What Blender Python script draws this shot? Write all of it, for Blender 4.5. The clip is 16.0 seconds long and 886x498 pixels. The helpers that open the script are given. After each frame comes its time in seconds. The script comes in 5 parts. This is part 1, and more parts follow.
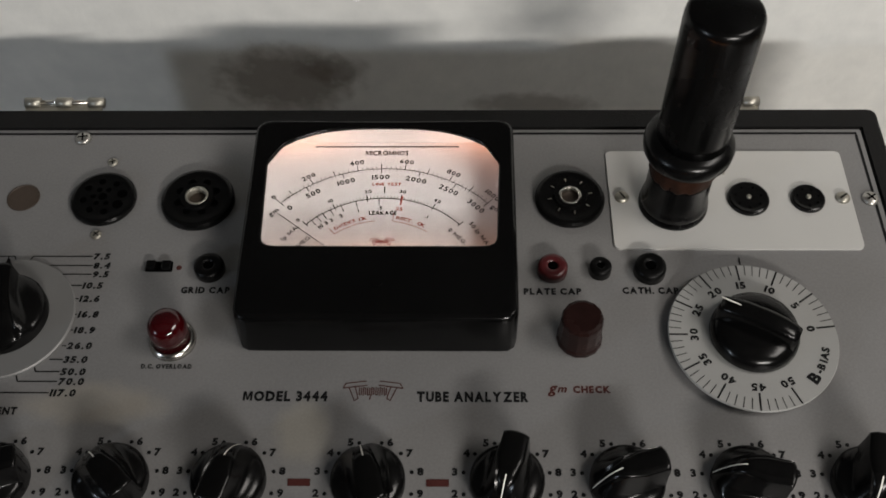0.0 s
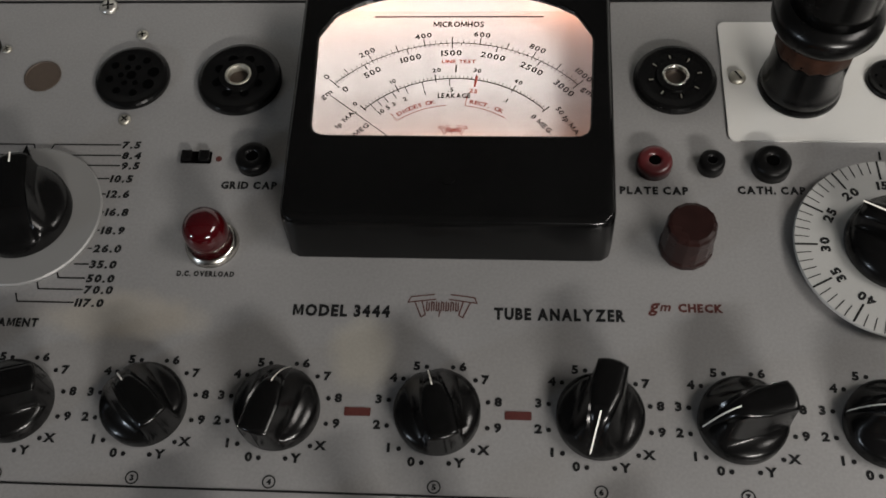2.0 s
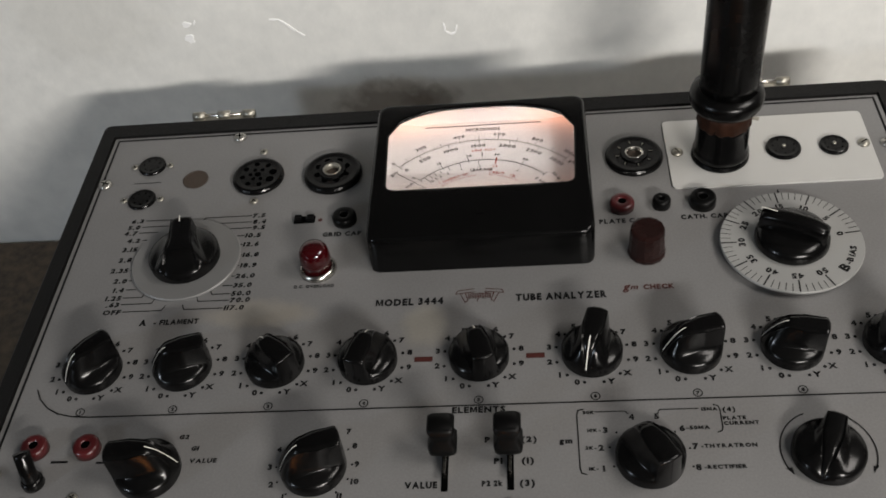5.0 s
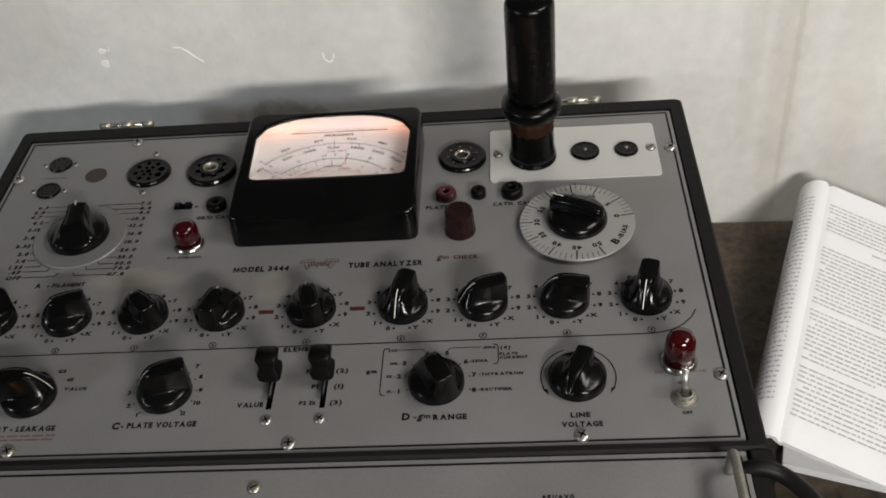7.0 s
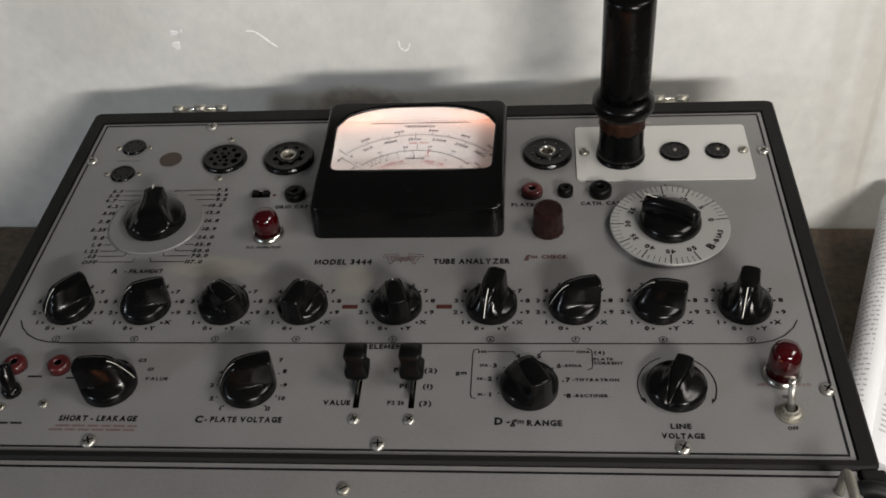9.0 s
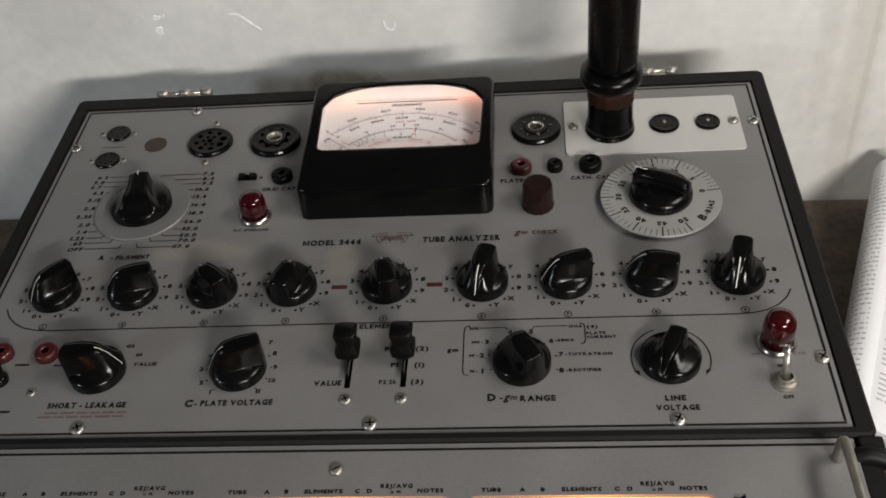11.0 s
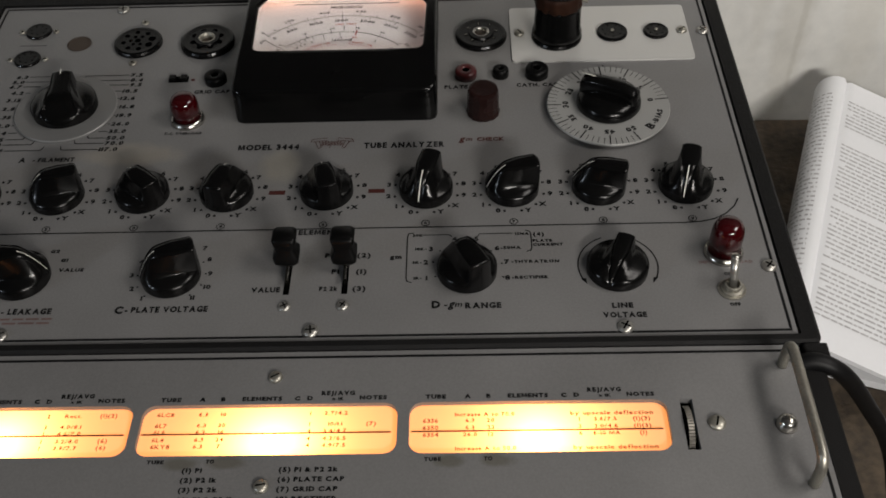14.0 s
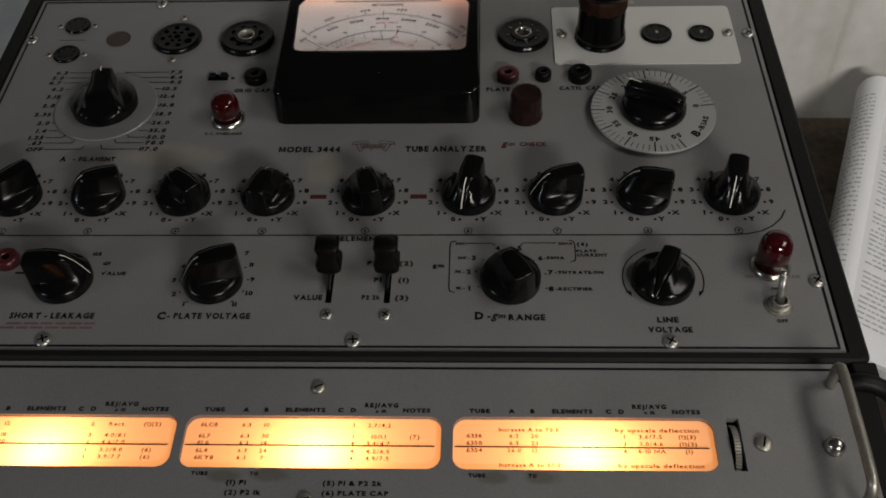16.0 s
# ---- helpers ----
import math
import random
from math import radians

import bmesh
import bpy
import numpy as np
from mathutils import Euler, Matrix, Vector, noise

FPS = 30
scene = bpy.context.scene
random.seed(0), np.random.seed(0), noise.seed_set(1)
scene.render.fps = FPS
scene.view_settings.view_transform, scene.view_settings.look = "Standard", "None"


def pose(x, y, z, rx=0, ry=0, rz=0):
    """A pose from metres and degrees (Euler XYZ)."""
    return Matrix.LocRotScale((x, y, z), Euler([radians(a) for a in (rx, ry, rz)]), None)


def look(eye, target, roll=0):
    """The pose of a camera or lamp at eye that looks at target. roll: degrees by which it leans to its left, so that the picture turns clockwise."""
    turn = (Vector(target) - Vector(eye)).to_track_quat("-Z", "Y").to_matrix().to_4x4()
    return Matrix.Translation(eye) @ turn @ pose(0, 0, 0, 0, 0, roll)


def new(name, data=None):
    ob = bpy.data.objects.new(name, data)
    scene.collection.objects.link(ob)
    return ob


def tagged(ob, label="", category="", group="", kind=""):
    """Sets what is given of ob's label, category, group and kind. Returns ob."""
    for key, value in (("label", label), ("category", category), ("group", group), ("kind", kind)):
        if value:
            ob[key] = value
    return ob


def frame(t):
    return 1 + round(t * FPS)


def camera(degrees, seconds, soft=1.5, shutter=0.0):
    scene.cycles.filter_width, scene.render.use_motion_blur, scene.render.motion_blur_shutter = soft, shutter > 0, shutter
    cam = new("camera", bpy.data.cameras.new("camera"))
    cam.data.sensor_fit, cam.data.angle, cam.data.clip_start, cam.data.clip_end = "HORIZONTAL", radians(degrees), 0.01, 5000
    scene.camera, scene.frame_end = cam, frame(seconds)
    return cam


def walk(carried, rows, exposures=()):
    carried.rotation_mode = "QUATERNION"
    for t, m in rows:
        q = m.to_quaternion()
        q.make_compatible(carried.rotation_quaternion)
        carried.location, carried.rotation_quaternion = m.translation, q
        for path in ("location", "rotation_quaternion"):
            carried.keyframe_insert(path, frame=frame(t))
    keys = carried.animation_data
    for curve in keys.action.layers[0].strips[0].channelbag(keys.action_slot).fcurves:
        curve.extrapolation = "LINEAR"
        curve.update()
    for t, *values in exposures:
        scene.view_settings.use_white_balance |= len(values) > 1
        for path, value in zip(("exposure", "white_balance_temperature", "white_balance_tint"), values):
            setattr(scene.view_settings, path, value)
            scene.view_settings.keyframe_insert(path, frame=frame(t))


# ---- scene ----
cam = camera(46.62, 16.0, soft=1.75)
PATH = [
    (0, (0.0396, -0.0642, 0.4118), (0.0209, 0.5109, -0.4061), -1.47),
    (0.5, (0.0329, -0.0350, 0.3796), (-0.0123, 0.4993, -0.4645), -3.55),
    (1, (0.0294, -0.0260, 0.3659), (-0.0258, 0.4746, -0.4981), -4.20),
    (1.5, (0.0254, -0.0193, 0.3574), (-0.0420, 0.4629, -0.5161), -5.32),
    (2, (0.0282, -0.0189, 0.3574), (-0.0443, 0.4522, -0.5217), -6.84),
    (2.5, (0.0287, -0.0137, 0.3686), (-0.0527, 0.5128, -0.4777), -7.36),
    (3, (0.0329, -0.0146, 0.3653), (-0.0532, 0.5273, -0.4707), -7.67),
    (5.5, (0.0395, -0.3057, 0.4465), (-0.0592, 0.4137, -0.2411), -8.36),
    (6, (0.1101, -0.3540, 0.4588), (0.0271, 0.3758, -0.2199), -6.58),
    (6.5, (0.1436, -0.3425, 0.4393), (0.0669, 0.3951, -0.2316), -4.72),
    (7, (0.1347, -0.3494, 0.4578), (0.0578, 0.3905, -0.2106), -6.42),
    (7.5, (0.1119, -0.3298, 0.4475), (0.0311, 0.4090, -0.2215), -5.77),
    (8, (0.1036, -0.3319, 0.4473), (0.0187, 0.4007, -0.2281), -5.24),
    (8.5, (0.1016, -0.3325, 0.4535), (0.0138, 0.3973, -0.2244), -5.85),
    (9, (0.0889, -0.3342, 0.4523), (-0.0062, 0.3980, -0.2220), -5.41),
    (9.5, (0.0906, -0.3326, 0.4470), (-0.0103, 0.3959, -0.2306), -6.55),
    (12, (0.0947, -0.3384, 0.4416), (0.0242, 0.3839, -0.2464), -6.25),
    (12.5, (0.1043, -0.3475, 0.4513), (0.0822, 0.3630, -0.2520), -4.80),
    (13, (0.1040, -0.3400, 0.4375), (0.1088, 0.3658, -0.2709), -3.05),
    (13.5, (0.0814, -0.3395, 0.4340), (0.0638, 0.3576, -0.2828), -1.47),
    (14, (0.0826, -0.3317, 0.4180), (0.0580, 0.3491, -0.3139), -2.49),
    (14.5, (0.0794, -0.3306, 0.4214), (0.0594, 0.3388, -0.3211), -2.21),
    (15, (0.0820, -0.3280, 0.4173), (0.0543, 0.3322, -0.3333), -2.54),
    (15.5, (0.0762, -0.3203, 0.4210), (0.0360, 0.3354, -0.3330), -3.19),
    (16, (0.0686, -0.3142, 0.4288), (0.0268, 0.3466, -0.3207), -2.75),
]
EXPOSURES = [(0.0, -0.30), (0.6, -0.2), (1.5, 0.0), (2.0, 0.13), (2.5, 0.06), (3.0, -0.06), (5.5, -0.02), (6.5, -0.12), (7.5, -0.17), (9.5, -0.08), (12.0, -0.16), (12.5, -0.10), (13.3, -0.18), (14.0, -0.55), (14.5, -0.86), (15.0, -1.1), (15.5, -1.25), (16.0, -1.05)]
walk(cam, [(t, look(eye, target, roll)) for t, eye, target, roll in PATH], EXPOSURES)

# world: a dim closed room, lit by two lamps on either side of the viewer and an added fill
world = bpy.data.worlds.new("world")
scene.world = world
world.use_nodes = True
world.node_tree.nodes["Background"].inputs[0].default_value = (0.5, 0.55, 0.62, 1)
world.node_tree.nodes["Background"].inputs[1].default_value = 0.1


def area_lamp(name, eye, target, watts, long, high, colour):
    data = bpy.data.lights.new(name, "AREA")
    data.shape, data.size, data.size_y, data.energy, data.color = "RECTANGLE", long, high, watts, colour
    ob = new(name, data)
    ob.matrix_world = look(eye, target)
    return ob


# a long fluorescent fitting to the right of the viewer, a smaller lamp to the left, an added soft fill high up to the
# right
area_lamp("lamp_right", (0.55, -1.02, 0.60), (0.05, 0.3, -0.05), 19.6, 0.48, 0.05, (1.0, 0.95, 0.895))
area_lamp("lamp_left", (-1.62, -0.98, 0.68), (0.0, 0.2, 0.0), 9.2, 0.12, 0.10, (0.78, 0.88, 1.0))
# unseen fill, added to thin the shadows on the panel
area_lamp("lamp_fill_right", (0.98, -0.05, 1.10), (0.20, 0.12, 0.0), 12.5, 0.7, 0.30, (1.0, 0.945, 0.89))


# ---- materials ----
def material(name, base, rough=0.5, metal=0.0, vary=0.06, grain=600.0, blotch=18.0, bump=0.0, bump_scale=None, tint=None,
             coat=0.0, specular=0.5, per_piece=0.0, spots=None):
    """A surface with fine grain and larger blotches, both in metres."""
    m = bpy.data.materials.new(name)
    m.use_nodes = True
    nt = m.node_tree
    bsdf = nt.nodes["Principled BSDF"]
    bsdf.inputs["Metallic"].default_value = metal
    bsdf.inputs["Coat Weight"].default_value = coat
    bsdf.inputs["Coat Roughness"].default_value = 0.08
    bsdf.inputs["Specular IOR Level"].default_value = specular
    co = nt.nodes.new("ShaderNodeTexCoord")
    fine, wide = nt.nodes.new("ShaderNodeTexNoise"), nt.nodes.new("ShaderNodeTexNoise")
    fine.inputs["Scale"].default_value, wide.inputs["Scale"].default_value = grain, blotch
    fine.inputs["Detail"].default_value, wide.inputs["Detail"].default_value = 3, 4
    for n in (fine, wide):
        nt.links.new(co.outputs["Object"], n.inputs["Vector"])
    add = nt.nodes.new("ShaderNodeMath")
    add.operation = "ADD"
    nt.links.new(fine.outputs["Fac"], add.inputs[0])
    nt.links.new(wide.outputs["Fac"], add.inputs[1])
    ramp = nt.nodes.new("ShaderNodeMapRange")
    ramp.inputs["From Min"].default_value, ramp.inputs["From Max"].default_value = 0.6, 1.4
    nt.links.new(add.outputs[0], ramp.inputs["Value"])
    mix = nt.nodes.new("ShaderNodeMix")
    mix.data_type = "RGBA"
    lo = [c * (1 - vary) for c in (tint or base)]
    hi = [min(1, c * (1 + vary)) for c in base]
    mix.inputs["A"].default_value, mix.inputs["B"].default_value = (*lo, 1), (*hi, 1)
    nt.links.new(ramp.outputs["Result"], mix.inputs["Factor"])
    colour = mix.outputs["Result"]
    if per_piece:
        info = nt.nodes.new("ShaderNodeObjectInfo")
        hsv = nt.nodes.new("ShaderNodeHueSaturation")
        val = nt.nodes.new("ShaderNodeMapRange")
        val.inputs["To Min"].default_value, val.inputs["To Max"].default_value = 1 - per_piece, 1 + per_piece
        nt.links.new(info.outputs["Random"], val.inputs["Value"])
        nt.links.new(val.outputs["Result"], hsv.inputs["Value"])
        nt.links.new(colour, hsv.inputs["Color"])
        colour = hsv.outputs["Color"]
    for centre, reach, stain_shade, power in spots or ():
        # a patch with a ragged rim at a place of its own, for stains and painted shade
        sub = nt.nodes.new("ShaderNodeVectorMath")
        sub.operation = "SUBTRACT"
        sub.inputs[1].default_value = centre
        div = nt.nodes.new("ShaderNodeVectorMath")
        div.operation = "DIVIDE"
        div.inputs[1].default_value = reach
        ln = nt.nodes.new("ShaderNodeVectorMath")
        ln.operation = "LENGTH"
        rag = nt.nodes.new("ShaderNodeTexNoise")
        rag.inputs["Scale"].default_value, rag.inputs["Detail"].default_value = 90, 6
        summ = nt.nodes.new("ShaderNodeMath")
        summ.operation = "ADD"
        edge = nt.nodes.new("ShaderNodeMapRange")
        edge.inputs["From Min"].default_value, edge.inputs["From Max"].default_value = 1.15, 1.75
        edge.inputs["To Min"].default_value, edge.inputs["To Max"].default_value = power, 0
        over = nt.nodes.new("ShaderNodeMix")
        over.data_type = "RGBA"
        over.inputs["B"].default_value = (*stain_shade, 1)
        nt.links.new(co.outputs["Object"], sub.inputs[0])
        nt.links.new(co.outputs["Object"], rag.inputs["Vector"])
        nt.links.new(sub.outputs[0], div.inputs[0])
        nt.links.new(div.outputs[0], ln.inputs[0])
        nt.links.new(ln.outputs["Value"], summ.inputs[0])
        nt.links.new(rag.outputs["Fac"], summ.inputs[1])
        nt.links.new(summ.outputs[0], edge.inputs["Value"])
        nt.links.new(edge.outputs["Result"], over.inputs["Factor"])
        nt.links.new(colour, over.inputs["A"])
        colour = over.outputs["Result"]
    nt.links.new(colour, bsdf.inputs["Base Color"])
    rr = nt.nodes.new("ShaderNodeMapRange")
    rr.inputs["To Min"].default_value, rr.inputs["To Max"].default_value = max(0.02, rough * 0.8), min(1, rough * 1.25)
    nt.links.new(wide.outputs["Fac"], rr.inputs["Value"])
    nt.links.new(rr.outputs["Result"], bsdf.inputs["Roughness"])
    if bump:
        relief = fine
        if bump_scale:
            relief = nt.nodes.new("ShaderNodeTexNoise")
            relief.inputs["Scale"].default_value, relief.inputs["Detail"].default_value = bump_scale, 5
            nt.links.new(co.outputs["Object"], relief.inputs["Vector"])
        bp = nt.nodes.new("ShaderNodeBump")
        bp.inputs["Strength"].default_value, bp.inputs["Distance"].default_value = 1.0, bump
        nt.links.new(relief.outputs["Fac"], bp.inputs["Height"])
        nt.links.new(bp.outputs["Normal"], bsdf.inputs["Normal"])
    return m


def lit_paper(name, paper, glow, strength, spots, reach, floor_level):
    """Paper with the glow of bulbs painted into its emission: brightest before each bulb's place, falling off to the
    sides.
    """
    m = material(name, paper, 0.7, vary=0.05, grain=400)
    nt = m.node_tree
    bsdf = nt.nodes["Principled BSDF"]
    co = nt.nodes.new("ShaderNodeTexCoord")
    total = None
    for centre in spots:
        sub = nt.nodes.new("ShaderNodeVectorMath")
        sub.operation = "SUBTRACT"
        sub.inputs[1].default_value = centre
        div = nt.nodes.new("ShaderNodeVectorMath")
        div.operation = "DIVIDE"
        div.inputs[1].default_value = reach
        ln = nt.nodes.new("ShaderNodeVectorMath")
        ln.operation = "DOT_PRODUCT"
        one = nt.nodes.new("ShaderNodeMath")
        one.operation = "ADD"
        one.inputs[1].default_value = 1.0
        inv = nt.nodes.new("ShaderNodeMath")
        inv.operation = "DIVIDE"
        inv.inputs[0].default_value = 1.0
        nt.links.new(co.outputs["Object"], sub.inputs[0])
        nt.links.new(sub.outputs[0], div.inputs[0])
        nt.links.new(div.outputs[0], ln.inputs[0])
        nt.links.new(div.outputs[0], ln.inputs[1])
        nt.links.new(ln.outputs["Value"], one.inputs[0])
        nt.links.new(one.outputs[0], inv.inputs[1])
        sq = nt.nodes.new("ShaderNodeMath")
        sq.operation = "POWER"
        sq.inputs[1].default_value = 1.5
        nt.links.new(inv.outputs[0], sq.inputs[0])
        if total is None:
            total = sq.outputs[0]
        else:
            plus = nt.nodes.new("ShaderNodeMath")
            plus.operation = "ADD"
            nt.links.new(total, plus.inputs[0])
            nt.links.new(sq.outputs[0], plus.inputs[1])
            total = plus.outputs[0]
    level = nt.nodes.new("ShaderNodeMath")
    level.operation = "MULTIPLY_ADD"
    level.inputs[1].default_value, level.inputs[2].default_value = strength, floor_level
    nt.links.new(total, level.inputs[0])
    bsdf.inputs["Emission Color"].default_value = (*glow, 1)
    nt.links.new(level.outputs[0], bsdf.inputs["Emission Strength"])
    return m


def clear(name, colour, rough=0.02, ior=1.5):
    m = bpy.data.materials.new(name)
    m.use_nodes = True
    b = m.node_tree.nodes["Principled BSDF"]
    b.inputs["Base Color"].default_value = (*colour, 1)
    b.inputs["Transmission Weight"].default_value = 1.0
    b.inputs["Roughness"].default_value = rough
    b.inputs["IOR"].default_value = ior
    return m


# the two beige spots paint in double shadows beside the knobs
PANEL = material("silver_grey_paint", (0.176, 0.174, 0.172), 0.42, metal=0.22, vary=0.15, grain=850, blotch=14, bump=0.00004, bump_scale=1300,
                 spots=[((-0.125, 0.141, 0), (0.030, 0.010, 1), (0.33, 0.29, 0.22), 0.30),
                        ((-0.030, 0.128, 0), (0.012, 0.014, 1), (0.34, 0.31, 0.23), 0.25)])
LOWER = material("silver_grey_paint_lower", (0.164, 0.162, 0.160), 0.42, metal=0.22, vary=0.15, grain=850, blotch=14, bump=0.00004, bump_scale=1300,
                 spots=[((-0.054, -0.0770, 0), (0.008, 0.0036, 1), (0.075, 0.066, 0.042), 0.55),
                        ((-0.033, -0.0770, 0), (0.009, 0.0036, 1), (0.075, 0.066, 0.042), 0.55),
                        ((0.072, -0.0770, 0), (0.007, 0.0036, 1), (0.075, 0.066, 0.042), 0.55),
                        ((0.094, -0.0770, 0), (0.008, 0.0036, 1), (0.075, 0.066, 0.042), 0.55)])
PALE = material("pale_silver_plate", (0.50, 0.495, 0.475), 0.35, metal=0.25, vary=0.04, grain=2000, blotch=14)
DISC = material("brushed_grey_disc", (0.155, 0.155, 0.152), 0.4, metal=0.2, vary=0.05, grain=1500, blotch=40)
DIAL = material("pale_dial_disc", (0.27, 0.27, 0.26), 0.4, metal=0.15, vary=0.05, grain=1500, blotch=40)
BAKELITE = material("black_bakelite", (0.0022, 0.0022, 0.0022), 0.20, vary=0.3, grain=300, blotch=60, specular=0.19)
METER_BLACK = material("glossy_black_moulding", (0.0022, 0.0022, 0.0022), 0.16, vary=0.3, grain=500, blotch=40, bump=0.00005, bump_scale=120, specular=0.2)
JACK_BLACK = material("dull_black_plastic", (0.002, 0.002, 0.002), 0.36, vary=0.3, grain=300, blotch=60, specular=0.12)
BROWN_CAP = material("brown_bakelite", (0.012, 0.0048, 0.0042), 0.26, specular=0.18, vary=0.3, grain=200, blotch=60)
LEATHER = material("black_leatherette", (0.0045, 0.0043, 0.0043), 0.60, specular=0.18, vary=0.25, grain=900, blotch=30, bump=0.0004, bump_scale=1500)
INK = material("black_print", (0.006, 0.006, 0.0064), 0.55, specular=0.1, vary=0.3, grain=900, blotch=90)
FADED_RED = material("faded_red_print", (0.115, 0.072, 0.068), 0.5, vary=0.25, grain=900, blotch=90)
RED_INK = material("red_print", (0.048, 0.014, 0.012), 0.5, specular=0.15, vary=0.2, grain=900, blotch=90)
WHITE_INK = material("white_filling", (0.72, 0.70, 0.64), 0.5, vary=0.15, grain=700, blotch=120)
NICKEL = material("nickel_plate", (0.52, 0.50, 0.46), 0.22, metal=1.0, vary=0.12, grain=500, blotch=100)
DULL_METAL = material("dull_screw_metal", (0.34, 0.325, 0.28), 0.42, metal=0.85, vary=0.2, grain=700, blotch=120)
SCREW = material("worn_plated_screw", (0.40, 0.39, 0.36), 0.34, metal=0.85, vary=0.2, grain=900, blotch=200)
RED_LENS = material("red_jewel_plastic", (0.026, 0.0008, 0.0016), 0.10, vary=0.15, grain=200, blotch=80, coat=0.1)
RED_JACK = material("red_jack_plastic", (0.050, 0.006, 0.007), 0.30, vary=0.2, grain=300, blotch=80)
BROWN_DISC = material("brown_phenolic", (0.036, 0.024, 0.016), 0.6, vary=0.2, grain=500, blotch=90)
HOLE = material("dark_opening", (0.0012, 0.0012, 0.0012), 0.9, vary=0.2, specular=0.0)
WHEEL = material("grimy_knurled_metal", (0.16, 0.15, 0.13), 0.5, metal=0.6, vary=0.3, grain=500, blotch=150)
RUST = material("reddish_brown_cement", (0.019, 0.0065, 0.0028), 0.6, specular=0.15, vary=0.5, grain=220, blotch=70, bump=0.0006, bump_scale=160)
TUBE_BLACK = material("black_enamel_can", (0.0016, 0.0016, 0.0016), 0.26, specular=0.20, vary=0.3, grain=300, blotch=50)
RUBBER = material("black_rubber_cord", (0.0035, 0.0035, 0.0037), 0.5, specular=0.18, vary=0.25, grain=500, blotch=60)
# first two spots: brown smear, widened to paint in the overlapping shadows
WALL = material("off_white_wall_paint", (0.72, 0.715, 0.68), 0.6, vary=0.05, grain=70, blotch=7, bump=0.0004, bump_scale=120, tint=(0.655, 0.655, 0.63),
                spots=[((-0.078, 0.41, -0.080), (0.042, 1, 0.028), (0.13, 0.10, 0.075), 0.62),
                       ((-0.045, 0.41, -0.070), (0.022, 1, 0.012), (0.09, 0.065, 0.045), 0.5),
                       ((0.085, 0.41, -0.100), (0.040, 1, 0.010), (0.13, 0.10, 0.08), 0.5),
                       ((0.365, 0.41, -0.080), (0.014, 1, 0.15), (0.45, 0.42, 0.35), 0.26),
                       ((0.335, 0.41, 0.020), (0.010, 1, 0.14), (0.50, 0.48, 0.42), 0.26),
                       ((0.425, 0.41, -0.030), (0.020, 1, 0.16), (0.50, 0.47, 0.40), 0.24),
                       ((0.500, 0.41, -0.080), (0.012, 1, 0.12), (0.50, 0.47, 0.40), 0.24),
                       # two thin darker lines along the wall's vertical creases
                       ((0.372, 0.41, -0.060), (0.003, 1, 0.13), (0.40, 0.38, 0.33), 0.25),
                       ((0.455, 0.41, 0.010), (0.003, 1, 0.10), (0.40, 0.38, 0.32), 0.18),
                       ((-0.300, 0.41, 0.030), (0.060, 1, 0.05), (0.52, 0.51, 0.47), 0.35)])
ROOM = material("room_paint", (0.20, 0.195, 0.19), 0.7, vary=0.05, grain=30, blotch=2)
TABLE = material("worn_brown_hardboard", (0.060, 0.044, 0.028), 0.75, vary=0.70, grain=130, blotch=30, bump=0.0008, bump_scale=240, tint=(0.048, 0.036, 0.025))
PAPER = material("white_paper", (0.72, 0.73, 0.75), 0.6, vary=0.02, grain=300, blotch=12)
GREY_PRINT = material("grey_print", (0.38, 0.38, 0.385), 0.6, vary=0.25, grain=600, blotch=80)
# no bulbs are built: their light is painted as emission on paper and print
CHART = lit_paper("chart_paper_painted_glow", (0.30, 0.22, 0.14), (1.0, 0.345, 0.09), 20.0,
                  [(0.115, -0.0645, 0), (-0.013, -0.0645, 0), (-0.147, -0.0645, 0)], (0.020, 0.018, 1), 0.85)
CHART_INK = lit_paper("chart_print_painted_glow", (0.06, 0.02, 0.012), (1.0, 0.20, 0.03), 2.6,
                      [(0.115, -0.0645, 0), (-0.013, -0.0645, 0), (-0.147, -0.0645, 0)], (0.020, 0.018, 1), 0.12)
# bulb glow painted along the card's foot and in its upper corners
FACE = lit_paper("meter_card_painted_glow", (0.41, 0.41, 0.405), (1.0, 0.40, 0.22), 0.60, [(0.002, 0.208, 0.0114), (-0.046, 0.285, 0.0114), (0.050, 0.285, 0.0114)], (0.034, 0.011, 1), 0.03)
FACE_INK = material("meter_grey_print", (0.045, 0.042, 0.042), 0.5, vary=0.2, specular=0.2)
FACE_RED = material("meter_red_print", (0.30, 0.06, 0.05), 0.5, vary=0.1)
GLASS = clear("meter_glass", (1, 1, 1), 0.0, 1.3)
DARK = material("unseen_dark_wall_paint", (0.035, 0.035, 0.035), 0.8, vary=0.1, grain=30, blotch=2)
FLOOR = material("floor_lino", (0.12, 0.11, 0.10), 0.6, vary=0.2, grain=60, blotch=4)


# ---- shape helpers ----
def mesh_of(bm, smooth=False):
    me = bpy.data.meshes.new("mesh")
    bmesh.ops.recalc_face_normals(bm, faces=bm.faces)
    for f in bm.faces:
        f.smooth = smooth
    bm.to_mesh(me)
    bm.free()
    return me


